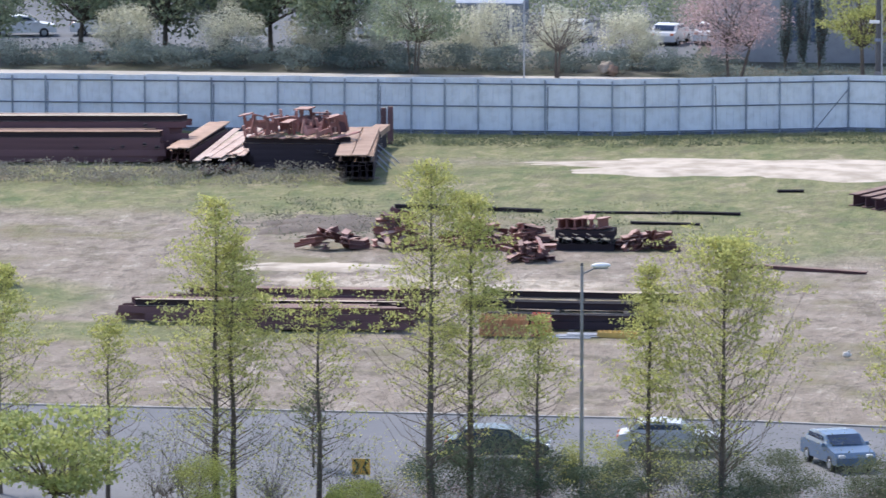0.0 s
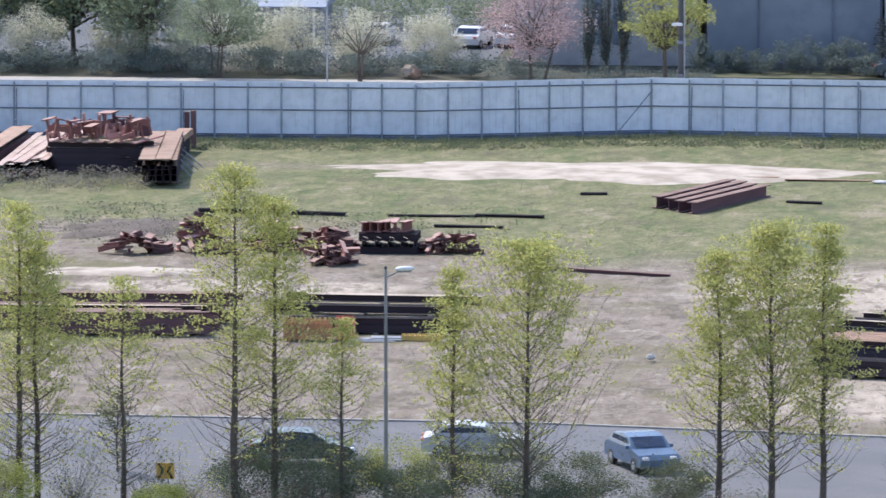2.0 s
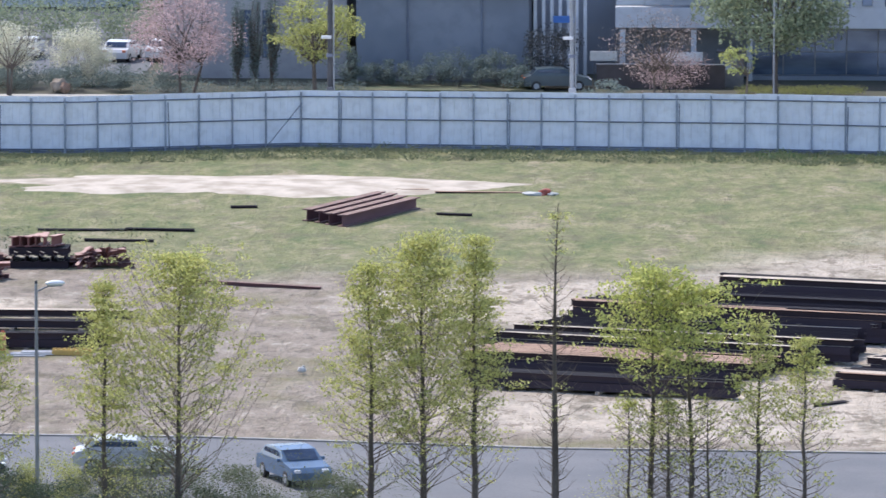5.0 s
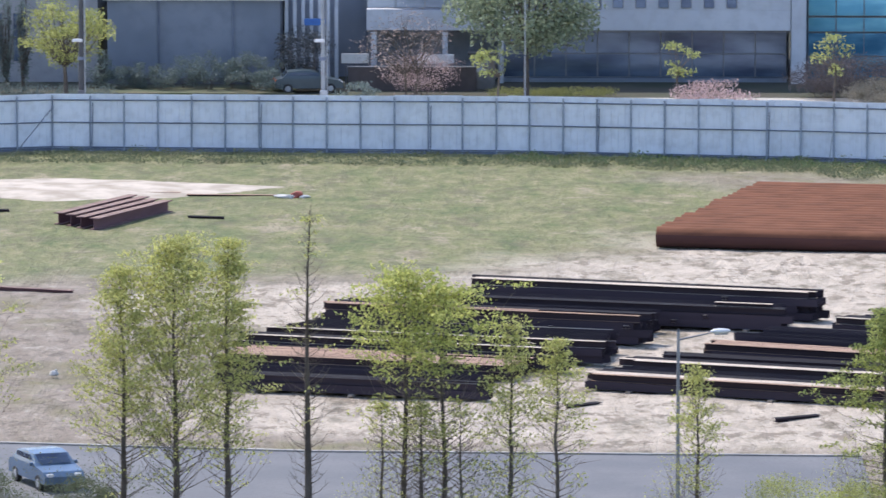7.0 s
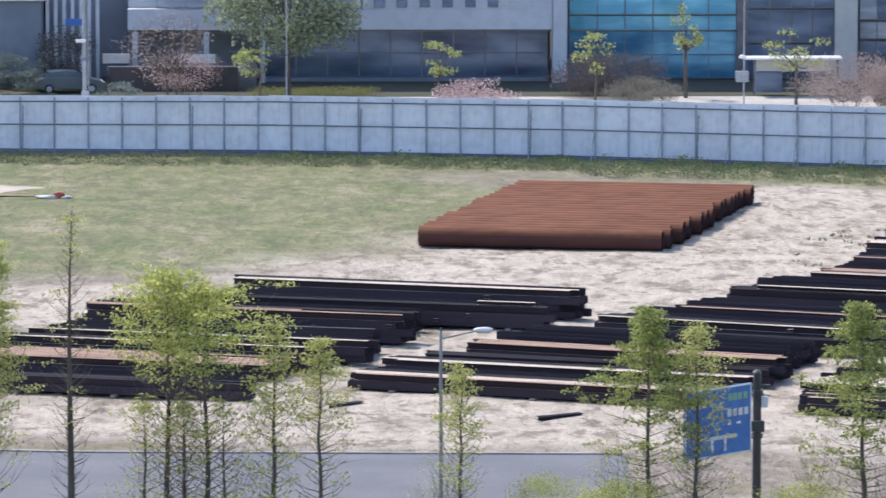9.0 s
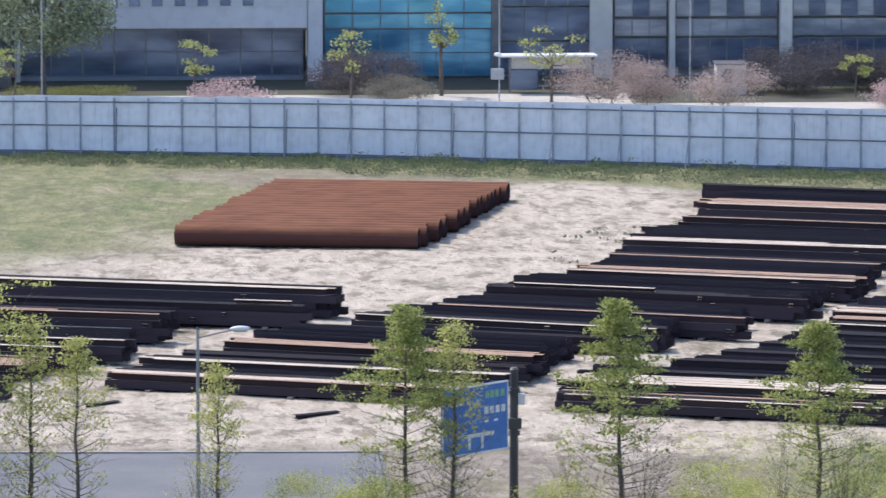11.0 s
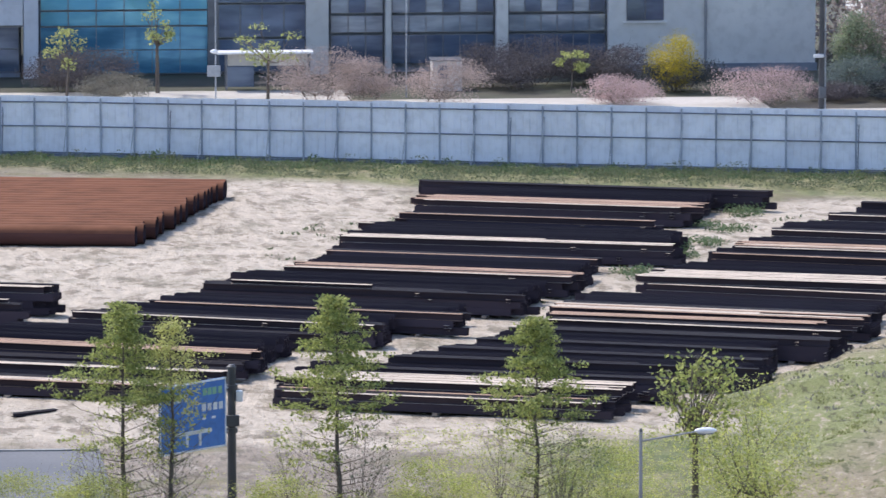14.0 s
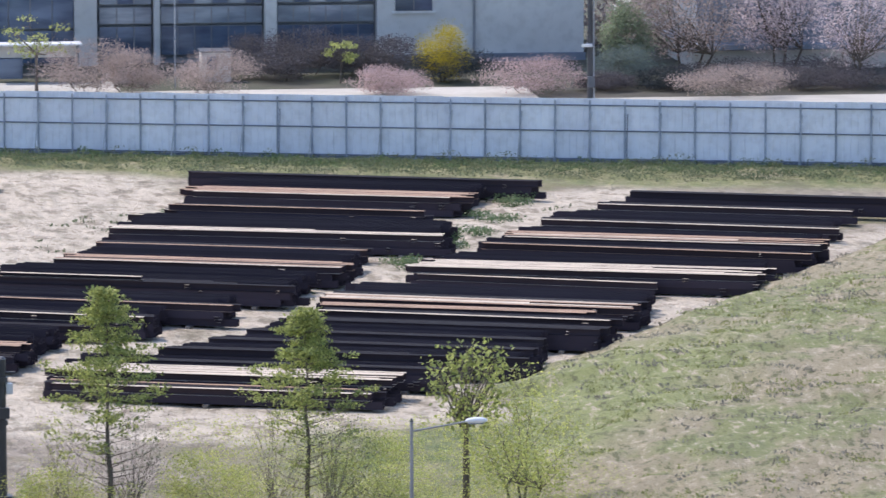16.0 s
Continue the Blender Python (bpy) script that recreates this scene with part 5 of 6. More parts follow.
# distant white sheds behind the left shrubs
for k, (x, y, w, h) in enumerate(((-82, 520, 16, 2.6), (-58, 530, 11, 5.5), (-45, 520, 8, 3.0), (76, 500, 14, 3.2))):
    b = thing("shed", pose(x, y, 0), "low pale shed seen between the trees", "shed", "sheds behind the trees")
    part("wall", boxed(0, 0, 0, w, 8, h), M["white_panel"], b)
    part("roof", boxed(-0.3, -0.3, h, w + 0.3, 8.3, h + 0.5, 0.1), M["roof"], b)
    facade_panes(b, w * 0.2, w * 0.8, h * 0.35, h * 0.75, -0.05, 5, 1, "glass_grey")


# ---- planting behind the fence ----
def shrub(x, y, h, wide, seed, leaf, label, count=1600,  stems=5, size=0.16, wood="twig", lumps=20, clear=0.1, gap=0.55):
    return broadleaf("shrub", x, y, h, wide, seed, leaf, label, clear, count, size, "shrub", "shrubs behind the fence", 0.9, stems, 0.0, True, wood, lumps, gap)


for k, (x, y, h, w) in enumerate(((-83, 467.6, 1.7, 1.6), (-79, 468.4, 2.0, 1.8), (-75.5, 467.6, 1.6, 1.9), (-71.5, 468.4, 1.9, 1.7), (-68, 467.6, 1.7, 1.6), (-64.5, 468.4, 2.0, 1.8), (-61, 467.6, 1.8, 1.8), (-57.5, 468.4, 1.9, 1.7), (-54, 467.6, 1.8, 1.8), (-50.5, 468.4, 1.7, 1.7), (-47, 467.6, 1.8, 1.6), (-43.5, 468.4, 1.6, 1.6), (-40, 468.4, 1.4, 1.5), (-87, 468.4, 1.8, 1.8))):
    shrub(x, y, h, w, 200 + k, "leaf_dark", "dark evergreen hedge shrub behind the fence", 3400, size=0.11, wood="bark")
for k, (x, y, h, w) in enumerate(((-80, 472, 3.0, 1.8), (-73, 471, 3.2, 2.0), (-67, 472, 3.0, 2.0), (-62.6, 471, 3.4, 2.2), (-58.5, 472, 3.6, 2.2), (-55, 471, 3.5, 2.0), (-51, 472, 3.2, 2.0), (-46.5, 472, 3.0, 1.8))):
    shrub(x, y, h + 0.7, w * 1.1, 230 + k, "blossom_white", "tall shrub covered in cream-white blossom behind the hedge", 12000, size=0.10, wood="twig", lumps=34)
for k, (x, y, h, w, leaf) in enumerate(((-84, 477, 9, 3.6, "leaf_pine"), (-74.5, 480, 9, 3.4, "leaf_dark"), (-68.5, 480, 9, 3.4, "leaf_dark"), (-80.5, 481, 9, 3.4, "leaf_dark"), (-78, 476, 9.5, 3.6, "leaf_pine"), (-71, 477, 9, 3.4, "leaf_pine"), (-65.5, 472, 9, 3.4, "leaf_pine"), (-90, 474, 9, 3.4, "leaf_pine"))):
    broadleaf("tree", x, y, h, w, 260 + k, leaf, "broad tree in spring leaf behind the fence", 0.16, 6500, 0.30, "tree", "trees behind the fence")
broadleaf("tree", -50.5, 465, 6.0, 2.6, 280, "grey_twig", "nearly bare dark tree with a low fork behind the fence", 0.22, 420, 0.12, "tree", "trees behind the fence", lumps=24, stems=2)
broadleaf("tree", -59.9, 466, 6.6, 3.2, 281, "leaf_pine", "tree with loose tiers of grey-green leaves behind the fence", 0.24, 7500, 0.17, "tree", "trees behind the fence", lumps=44, tier=0.09, stems=3)
b = thing("covered_bale", pose(-47.4, 466.6, 0), "round cream and orange covered bale beside the hedge", "bale")
part("cover", blob(bmesh.new(), 0, 0, 0.55, 0.5, 0.45, 0.45, 0.55, 2, 3), M["brick"], b, "cream cover", True)
part("base", blob(bmesh.new(), 0.4, -0.2, 0.4, 0.35, 0.35, 0.38, 0.5, 4, 3), M["plank"], b, "tan side", True)
broadleaf("cherry_tree", -39.0, 463, 6.8, 3.1, 290, "blossom_pink", "cherry tree in pale pink blossom behind the fence", 0.26, 9500, 0.14, "tree", wood="bark", lumps=50, stems=2)
broadleaf("tree", -30.4, 462, 7.4, 2.7, 291, "leaf_yellow", "tree in bright yellow-green young leaf beside a dark pole", 0.26, 6500, 0.17, "tree", lumps=44, gap=0.45, tier=0.07)
for k in range(9):
    shrub(-29.0 + k * 1.45, 472 + random.uniform(-0.5, 0.5), random.uniform(1.7, 2.6), random.uniform(0.85, 1.15), 300 + k, "leaf_dark", "dark clipped evergreen shrub before the slate hall", 2000, size=0.11, wood="bark", lumps=18)
# dark green bed sheet, laid where the hedge's shadow falls
tagged(part("hedge_shadow_bed", boxed(-30, 468.9, 0.03, -16, 474, 0.10), M["verge"], None), "planted bed before the slate hall, dark in place of the hedge's shade", "bed", kind="structure")
shrub(-18.6, 470, 1.6, 1.6, 320, "leaf_dark", "low dark shrub beside the concrete pole", 1500, lumps=14)
broadleaf("tree", -8.6, 466, 5.8, 3.1, 321, "brown_bud", "small wide brown-budded tree behind the fence", 0.2, 1300, 0.13, "tree", wood="bark", lumps=40, stems=2)
shrub(-7.4, 468, 3.0, 2.5, 322, "blossom_pink", "spreading twiggy shrub in dusty pink blossom", 3600, size=0.10, wood="twig", lumps=46)
shrub(-15.6, 473, 4.0, 1.9, 318, "leaf_ivy", "tall dark evergreen bush beside the slate hall", 5200, size=0.12, wood="bark", lumps=36)
shrub(-11.8, 462, 1.5, 1.3, 323, "leaf_dark", "low dark evergreen shrub beside a pole", 900)
broadleaf("pine_tree", -0.9, 466, 9.0, 4.3, 324, "leaf_pine", "wide grey-green pine before the white block", 0.32, 12000, 0.27, "tree", lumps=52)
for x, y, h, w, s in ((-2.8, 461, 4.0, 1.4, 325), (8.8, 463, 4.2, 1.3, 326), (18.8, 463, 4.6, 1.4, 327), (24.8, 466, 6.4, 1.0, 328), (31.6, 461, 5.2, 1.9, 329), (51.5, 464, 2.9, 1.0, 330)):
    broadleaf("young_tree", x, y, h, w, s, "leaf_bright", "slight young tree with a few tufts of bright leaves", 0.40, 480, 0.21, "tree", "young trees behind the fence", lumps=13, gap=0.3, tier=0.10, wood="twig")
shrub(10.9, 458, 1.9, 2.7, 331, "blossom_pink", "spreading shrub in pink blossom before the glass block", 3800, lumps=36)
for x, y, h, w, s, leaf, lab in (
    (18.6, 467, 2.4, 1.7, 340, "grey_twig", "bare brown shrub before the blue glass"), (21.8, 461, 1.6, 1.5, 341, "leaf_dry", "pale dry shrub on the pavement edge"),
    (35.0, 458, 3.1, 2.3, 342, "brown_bud", "dense brown-budded shrub behind the fence"), (37.5, 459, 2.5, 1.6, 343, "brown_bud", "brown twiggy shrub behind the fence"),
    (42.6, 456, 2.6, 2.0, 344, "brown_bud", "dusty pink-brown twiggy shrub before the booth"), (46.6, 468, 2.6, 1.8, 345, "grey_twig", "dark bare shrub against the glazed bays"),
    (49.8, 469, 2.7, 1.9, 346, "grey_twig", "dark bare shrub against the glazed bays"), (55.2, 468, 2.3, 1.7, 356, "grey_twig", "dark bare thicket below the window"), (47.9, 466, 2.2, 1.8, 357, "grey_twig", "dark bare thicket against the glazed bays"), (20.4, 469, 2.4, 2.0, 358, "grey_twig", "dark bare thicket before the blue glass"), (52.6, 469, 2.4, 1.8, 347, "grey_twig", "dark brown shrub below the window"),
    (53.9, 456, 1.7, 1.7, 348, "blossom_pink", "low pink-flowering shrub on the pavement"), (58.2, 464, 3.3, 1.15, 349, "blossom_yellow", "forsythia in full yellow flower against the wall"),
    (58.8, 464, 1.8, 2.0, 350, "leaf_ivy", "dark shrub beneath the forsythia"), (62.8, 456, 2.1, 2.4, 351, "blossom_pink", "wide pink-flowering shrub before the concrete wall"),
    (75.3, 452, 1.8, 2.4, 352, "brown_bud", "orange-brown twiggy shrub behind the fence"), (72.0, 457, 1.3, 1.7, 365, "leaf_ivy", "low dark shrub in the planted bed"), (67.6, 457, 1.1, 1.3, 366, "grey_twig", "low bare shrub beside the dark pole"), (79.5, 456.5, 1.2, 1.9, 367, "grey_twig", "low dark hedge in the planted bed"), (84.0, 456.5, 1.2, 1.9, 368, "grey_twig", "low dark hedge in the planted bed"), (69.5, 460, 2.2, 1.6, 353, "leaf_dark", "dark evergreen shrub beside the pole"),
    (77.5, 462, 1.3, 2.6, 354, "grey_twig", "low brown hedge before the house"), (83.0, 462, 1.3, 2.6, 355, "grey_twig", "low brown hedge before the house")):
    shrub(x, y, h * 1.12, w * 1.4, s, leaf, lab, 9500, size=0.095, lumps=60)
for x, y, h, w, s, leaf, lab in ((73.9, 464, 8.0, 4.2, 360, "brown_bud", "wide tree with reddish-brown buds beside the wall"), (85.0, 459, 7.5, 3.4, 361, "blossom_pale", "tree in pale pink blossom behind the fence"), (70.0, 463, 4.8, 1.5, 362, "leaf_pine", "yellow-green tree beside the dark pole"), (80.5, 466, 8, 2.8, 363, "blossom_pale", "tree in thin pale blossom before the house")):
    broadleaf("tree", x, y, h, w, s, leaf, lab, 0.14, 8000, 0.15, "tree", "trees behind the fence", wood="twig", lumps=64, stems=3)

# ---- planting in the near verge ----
broadleaf("maple_tree", -51.3, 284, 5.3, 3.1, 400, "leaf_bright", "young maple in bright green leaf beside the street", 0.15, 5200, 0.24, "tree", lumps=38, gap=0.4, tier=0.055)
for x, y, h, w, s, leaf, lab in (
    (-45.6, 288, 2.1, 1.2, 410, "leaf_mid", "green shrub at the foot of a street tree"), (-39.4, 287.5, 1.3, 1.0, 411, "leaf_mid", "small green shrub at the foot of a street tree"),
    (-34.4, 293, 2.4, 2.0, 412, "leaf_shade", "dark evergreen shrub in the verge"), (-32.0, 292, 2.0, 1.6, 413, "leaf_shade", "dark evergreen shrub in the verge"), (-36.2, 291, 2.2, 1.6, 424, "leaf_shade", "dark evergreen shrub in the verge"), (-33.2, 290, 1.9, 1.8, 425, "leaf_shade", "dark evergreen shrub in the verge"), (-29.6, 290, 1.7, 1.8, 426, "leaf_shade", "dark evergreen shrub in the verge"), (-24.2, 290.4, 1.5, 1.7, 427, "leaf_shade", "dark evergreen shrub in the verge"),
    (-30.2, 293, 2.4, 1.6, 414, "leaf_yellow", "yellow-green shrub in the verge"), (-28.0, 292.5, 2.2, 1.4, 415, "leaf_weed", "olive shrub in the verge"),
    (-25.8, 294, 2.6, 1.6, 416, "leaf_weed", "olive twiggy shrub in the verge"), (-22.6, 292.5, 2.0, 1.6, 417, "leaf_weed", "olive twiggy shrub in the verge"),
    (-18.6, 292, 1.9, 1.2, 418, "leaf_weed", "olive shrub in the verge"), (10.2, 288, 2.6, 2.0, 419, "leaf_yellow", "light green shrub in the verge"),
    (12.6, 289, 2.2, 1.6, 420, "leaf_mid", "fresh green shrub in the verge"), (20.5, 288, 2.4, 1.6, 421, "leaf_mid", "feathery green shrub in the verge"),
    (26.5, 289, 2.6, 1.8, 422, "leaf_mid", "feathery green shrub in the verge"), (33.5, 290, 3.0, 2.0, 423, "leaf_mid", "feathery green shrub in the verge")):
    broadleaf("shrub", x, y, h, w, s, leaf, lab, 0.05, 7500, 0.075, "shrub", "shrubs in the street verge", 0.9, 6, 0.1, True, "twig", 34, 0.35)
broadleaf("magnolia", 37.7, 293, 7.2, 1.7, 430, "leaf_tier", "small loose broad-leaved tree before the beams", 0.34, 1000, 0.23, "tree", lumps=34, wood="twig")
broadleaf("tree", 39.6, 290, 5.9, 2.5, 431, "leaf_mid", "loose green tree on the near slope", 0.08, 5200, 0.125, "tree", lumps=30, gap=0.35, stems=4, wood="twig")
conifer("bare_sapling", -42.9, 300, 3.4, 440, 0.7, 0.3, 0.35, label="low bare sapling at the street edge", leaf="leaf_weed")


for k, (x, y, h, w) in enumerate(((-47.8, 289.5, 3.0, 1.5), (-46.4, 288.6, 4.2, 1.6), (-43.2, 289.2, 3.4, 1.4), (-42.6, 287.8, 3.0, 1.5), (-40.3, 288.8, 3.6, 1.2), (-38.4, 289.4, 3.0, 1.5), (-33.6, 288.4, 3.2, 1.5), (-26.2, 288.6, 2.6, 1.4), (-19.2, 288.8, 2.4, 1.5), (-6.8, 288.6, 2.6, 1.4), (-2.4, 288.8, 3.0, 1.4), (13.0, 289.0, 4.6, 1.5), (15.2, 288.4, 4.2, 1.6), (20.8, 289.2, 4.4, 1.4), (23.6, 288.6, 4.8, 1.6), (29.4, 289.0, 4.2, 1.5), (31.8, 288.4, 4.6, 1.5), (5.6, 288.8, 3.8, 1.2))):
    broadleaf("brush", x, y, h, w, 450 + k, "leaf_spring" if k % 2 else "leaf_weed", "loose leggy shrub, many thin stems and few young leaves", 0.02, 900, 0.085, "shrub", "leggy shrubs in the street verge", 0.9, 9, 0.1, True, "twig", 46, 0.3)


# ---- cars ----
def car(x, y, turn, paint, label):
    root = thing("car", pose(x, y, 0.0, 0, 0, turn), label, "car", "parked cars")
    prof = [(-2.2, 0.35), (-2.25, 0.75), (-2.1, 0.95), (-1.75, 1.02), (-1.35, 1.42), (-0.3, 1.5), (0.5, 1.42), (1.15, 1.0), (2.0, 0.85), (2.25, 0.65), (2.25, 0.35)]
    bm = bmesh.new()
    ring = []
    for y_, k in ((-0.9, 0.0), (-0.88, 1.0), (0.88, 1.0), (0.9, 0.0)):
        ring.append([bm.verts.new((px, y_ * (0.86 if pz > 1.1 else 1.0), pz)) for px, pz in prof])
    for a, b_ in zip(ring, ring[1:]):
        for i in range(len(prof)):
            j = (i + 1) % len(prof)
            bm.faces.new((a[i], a[j], b_[j], b_[i]))
    bm.faces.new(ring[0][::-1])
    bm.faces.new(ring[-1])
    part("body", bm, paint, root)
    part("windscreen", _slab((0.52, 1.40), (1.10, 1.04), 0.70), M["glass_dark"], root)
    part("rear_window", _slab((-1.72, 1.05), (-1.38, 1.38), 0.70), M["glass_dark"], root)
    for s in (-1, 1):
        bm = bmesh.new()
        v = [bm.verts.new((px, s * 0.86, pz)) for px, pz in ((-1.5, 1.02), (-1.2, 1.38), (0.35, 1.38), (0.9, 1.02))]
        bm.faces.new(v if s < 0 else v[::-1])
        bmesh.ops.solidify(bm, geom=bm.faces[:], thickness=-0.06)
        part("side_window", bm, M["glass_dark"], root)
        part("headlight", boxed(2.05, s * 0.62 - 0.15, 0.62, 2.24, s * 0.62 + 0.15, 0.78, 0.03), M["white"], root)
        part("tail_light", boxed(-2.24, s * 0.68 - 0.12, 0.75, -2.1, s * 0.68 + 0.12, 0.92, 0.02), M["orange"], root)
        part("mirror", boxed(0.75, s * 1.0 - 0.08, 0.98, 0.9, s * 1.0 + 0.08, 1.12, 0.02), paint, root)
        for wx in (-1.4, 1.4):
            wheel = part("wheel", rods(((wx, s * 0.70, 0.33), (wx, s * 0.91, 0.33), 0.33, 0.33), n=18), M["black"], root)
            part("rim", rods(((wx, s * 0.90, 0.33), (wx, s * 0.925, 0.33), 0.2, 0.18), n=12), M["galv_pale"], wheel)


def _slab(a, b, half):
    bm = bmesh.new()
    v = [bm.verts.new(c) for c in ((a[0], -half, a[1] + 0.03), (b[0], -half, b[1] + 0.03), (b[0], half, b[1] + 0.03), (a[0], half, a[1] + 0.03))]
    bm.faces.new(v)
    bmesh.ops.solidify(bm, geom=bm.faces[:], thickness=0.06)
    return bm


car(-15.2, 470.6, 8, surface("teal_grey_car_paint", (0.07, 0.10, 0.115), (0.06, 0.085, 0.10), 2, 0.5, 0.3, bump=0.0), "dark teal car parked behind the hoarding")
for x, y, turn in ((-45.3, 489, 80), (-42.6, 490, 85), (-90.0, 489, 12), (-84.6, 490, 5), (-66.0, 492, 90), (-63.2, 492, 90), (-52.0, 491, 88)):
    car(x, y, turn, M["car_white"], "white car parked behind the flowering shrubs")
car(-20.9, 303.2, -66, M["car_blue"], "pale blue parked car with a dark rear window")
car(-28.3, 305.6, 4, surface("dull_white_car_paint", (0.50, 0.52, 0.55), (0.45, 0.47, 0.5), 2, 0.5, 0.35, bump=0.0), "white parked car half hidden by the trees")
car(-35.4, 303.0, 5, M["car_dark"], "dark teal parked car behind the trees")

# ---- scrap and steel of the left yard ----
def left_stacks():
    beam_stack(-86.0, 410.4, -68.0, 412.6, 5, 6, "brown", "tall stack of rust-red steel beams beside the hoarding", 0.4, key="purple")
    beam_stack(-82.0, 413.2, -67.2, 415.0, 7, 4, "tan", "high stack of rust-red steel beams under loose planks", 0.5, key="purple")
    beam_stack(-58.4, 344.2, -45.0, 344.6, 3, 3, "purple", "stack of purple-red rusted beams in the middle of the yard", 0.5, key="purple", pale=1, front="tan")
    beam_stack(-51.4, 341.8, -44.8, 342.4, 3, 4, "purple", "short stack of purple-red rusted beams in the yard", 0.4, key="purple", pale=1)
    beam_stack(-55.0, 346.2, -44.5, 346.6, 4, 5, "purple", "stack of purple-red rusted beams in the middle of the yard", 0.9, key="purple", pale=2)
    beam_stack(-42.5, 355.0, -32.2, 354.6, 1, 2, "tan", "single pale-topped long beams lying on the soil", 0.6, key="purple")
    beam_stack(-42.5, 351.0, -33.5, 350.6, 1, 2, "dark", "low row of dark beams lying on the soil", 0.6, key="dark")
    beam_stack(-40.5, 343.6, -32.6, 343.6, 2, 2, "purple", "low stack of dark rusted beams beside orange crates", 0.4, key="dark", pale=0)


left_stacks()


def slab_heap():
    """Steel sheet and beam ends heaped against the hoarding, with red frames standing on top."""
    beam_stack(-66.1, 412.5, -65.7, 424.0, 3, 3, "brown", "low pile of planked steel beams seen end on", 0.3, key="purple")
    beam_stack(-63.0, 408.1, -63.1, 422.3, 2, 5, "tan", "sloping pile of pale-topped steel sheets seen end on", 0.6, key="purple")
    beam_stack(-62.3, 410.2, -57.1, 410.3, 5, 8, "tan", "dark block of stacked beams under red frames", 0.25, key="dark")
    beam_stack(-54.4, 404.8, -56.0, 419.7, 4, 5, "brown", "tall pile of beams with an orange-brown top, seen end on", 0.3, key="dark")
    bx, by = -62.3, 410.2
    root = thing("frame_heap", pose(bx, by, 1.88), "jumble of red-primed steel frames and planks on stacked beams", "steel frames")
    for k in range(17):
        m = pose(0.05 + k * 0.31 + random.uniform(-0.1, 0.1), random.uniform(-0.9, 0.2), 0.01 * (k % 3), random.uniform(-4, 4), 0, random.uniform(-14, 14) - 12)
        pl = part("plank", boxed(-0.13, 0, 0, 0.13, random.uniform(2.0, 3.6), 0.07), M["plank" if k % 3 else "red_paint"], root)
        pl.matrix_basis = m
    for k in range(26):
        x = -0.1 + k * 0.2 + random.uniform(-0.15, 0.15)
        y = random.choice((0.5, 1.4, 2.4, 3.0)) + random.uniform(-0.3, 0.3)
        h = random.uniform(0.55, 1.15) + 0.35 * y / 3
        w = random.uniform(0.2, 0.55)
        bm = boxed(-w, -0.08, 0.0, -w + 0.13, 0.08, h)
        box(bm, w - 0.13, -0.08, 0.0, w, 0.08, h * random.uniform(0.7, 1))
        box(bm, -w + 0.13, -0.05, h * random.uniform(0.2, 0.5), w - 0.13, 0.05, h * 0.68)
        if k % 3 == 0:
            box(bm, -w - 0.1, -0.5, h, w + 0.1, 0.3, h + 0.07)
        fr = part("frame", bm, M["red_paint"] if k % 3 else M["red_steel"], root)
        fr.matrix_basis = pose(x, y, 0.06, random.uniform(-12, 12), random.uniform(-16, 16), random.uniform(-40, 40))
    for k in range(5):
        fr = part("frame", boxed(-0.22, -0.2, 0, 0.22, 0.2, random.uniform(0.9, 1.25), 0.02), M["rust_purple"], root, "dark rusted upright")
        fr.matrix_basis = pose(3.0 + k * 0.5, 3.1, 0.05, 0, random.uniform(-4, 4), random.uniform(-10, 10))
    for x, y, z, ang, w, ln, n in ((-67.1, 409.9, 1.18, 89.6, 0.62, 14.5, 2), (-56.5, 404.2, 1.53, 95.0, 0.9, 15.0, 2)):
        root = thing("plate_cover", pose(x, y, z, 0, 0, ang), "rust-brown steel plates laid along a beam pile", "steel plates")
        for k in range(n):
            pl = part("plate", boxed(0, -w, 0.01, ln, 0, 0.07), M["plank"], root)
            pl.matrix_basis = pose(random.uniform(-0.2, 0.3), -k * (w + 0.04), 0.02 * k, 0, 0, random.uniform(-0.5, 0.5))
    root = thing("plate_cover", pose(-65.1, 407.2, 0.83, 0, 0, 88.9), "ragged pale pink-brown sheets laid over a low beam pile", "steel plates")
    pale = surface("pale_pink_sheet", (0.62, 0.48, 0.41), (0.48, 0.34, 0.28), 3, 0.7, 0.85, bump=0.1, vary=0.2)
    for k in range(7):
        ln = random.uniform(10.0, 14.5)
        pl = part("plate", boxed(0, -0.40, 0.01, ln, 0, 0.06), pale, root)
        pl.matrix_basis = pose(random.uniform(-1.0, 1.4) + k * 0.5, -k * 0.36, 0.012 * k + 0.05 * (k % 2), 0, random.uniform(-1.6, 0), random.uniform(-1.5, 1.5))
    root = thing("prop_set", pose(-56.3, 422.7, 0), "dark steel posts and slanting props beside the beam pile", "props")
    for dx in (-0.35, 0.05):
        part("post", boxed(dx, 2.2, 0, dx + 0.3, 2.5, 2.2 + dx * 0.2), M["rust_purple"], root)
    part("beam_end", boxed(-0.5, -5.0, 0.95, 0.35, 1.0, 1.3), M["plank"], root, "pale beam end")
    part("trestle", boxed(-0.4, -4.8, 0, 0.2, 0.8, 0.95), M["rust_dark"], root, "dark beams under the beam end")
    for dx in (0.0, 0.7, 1.4, 2.1):
        part("prop", rods(((0.3, -12.0 + dx * 2, 1.5), (2.0 + dx * 0.1, -12.6 + dx * 2, 0), 0.035, 0.035), n=6), M["galv_pale"], root)


slab_heap()


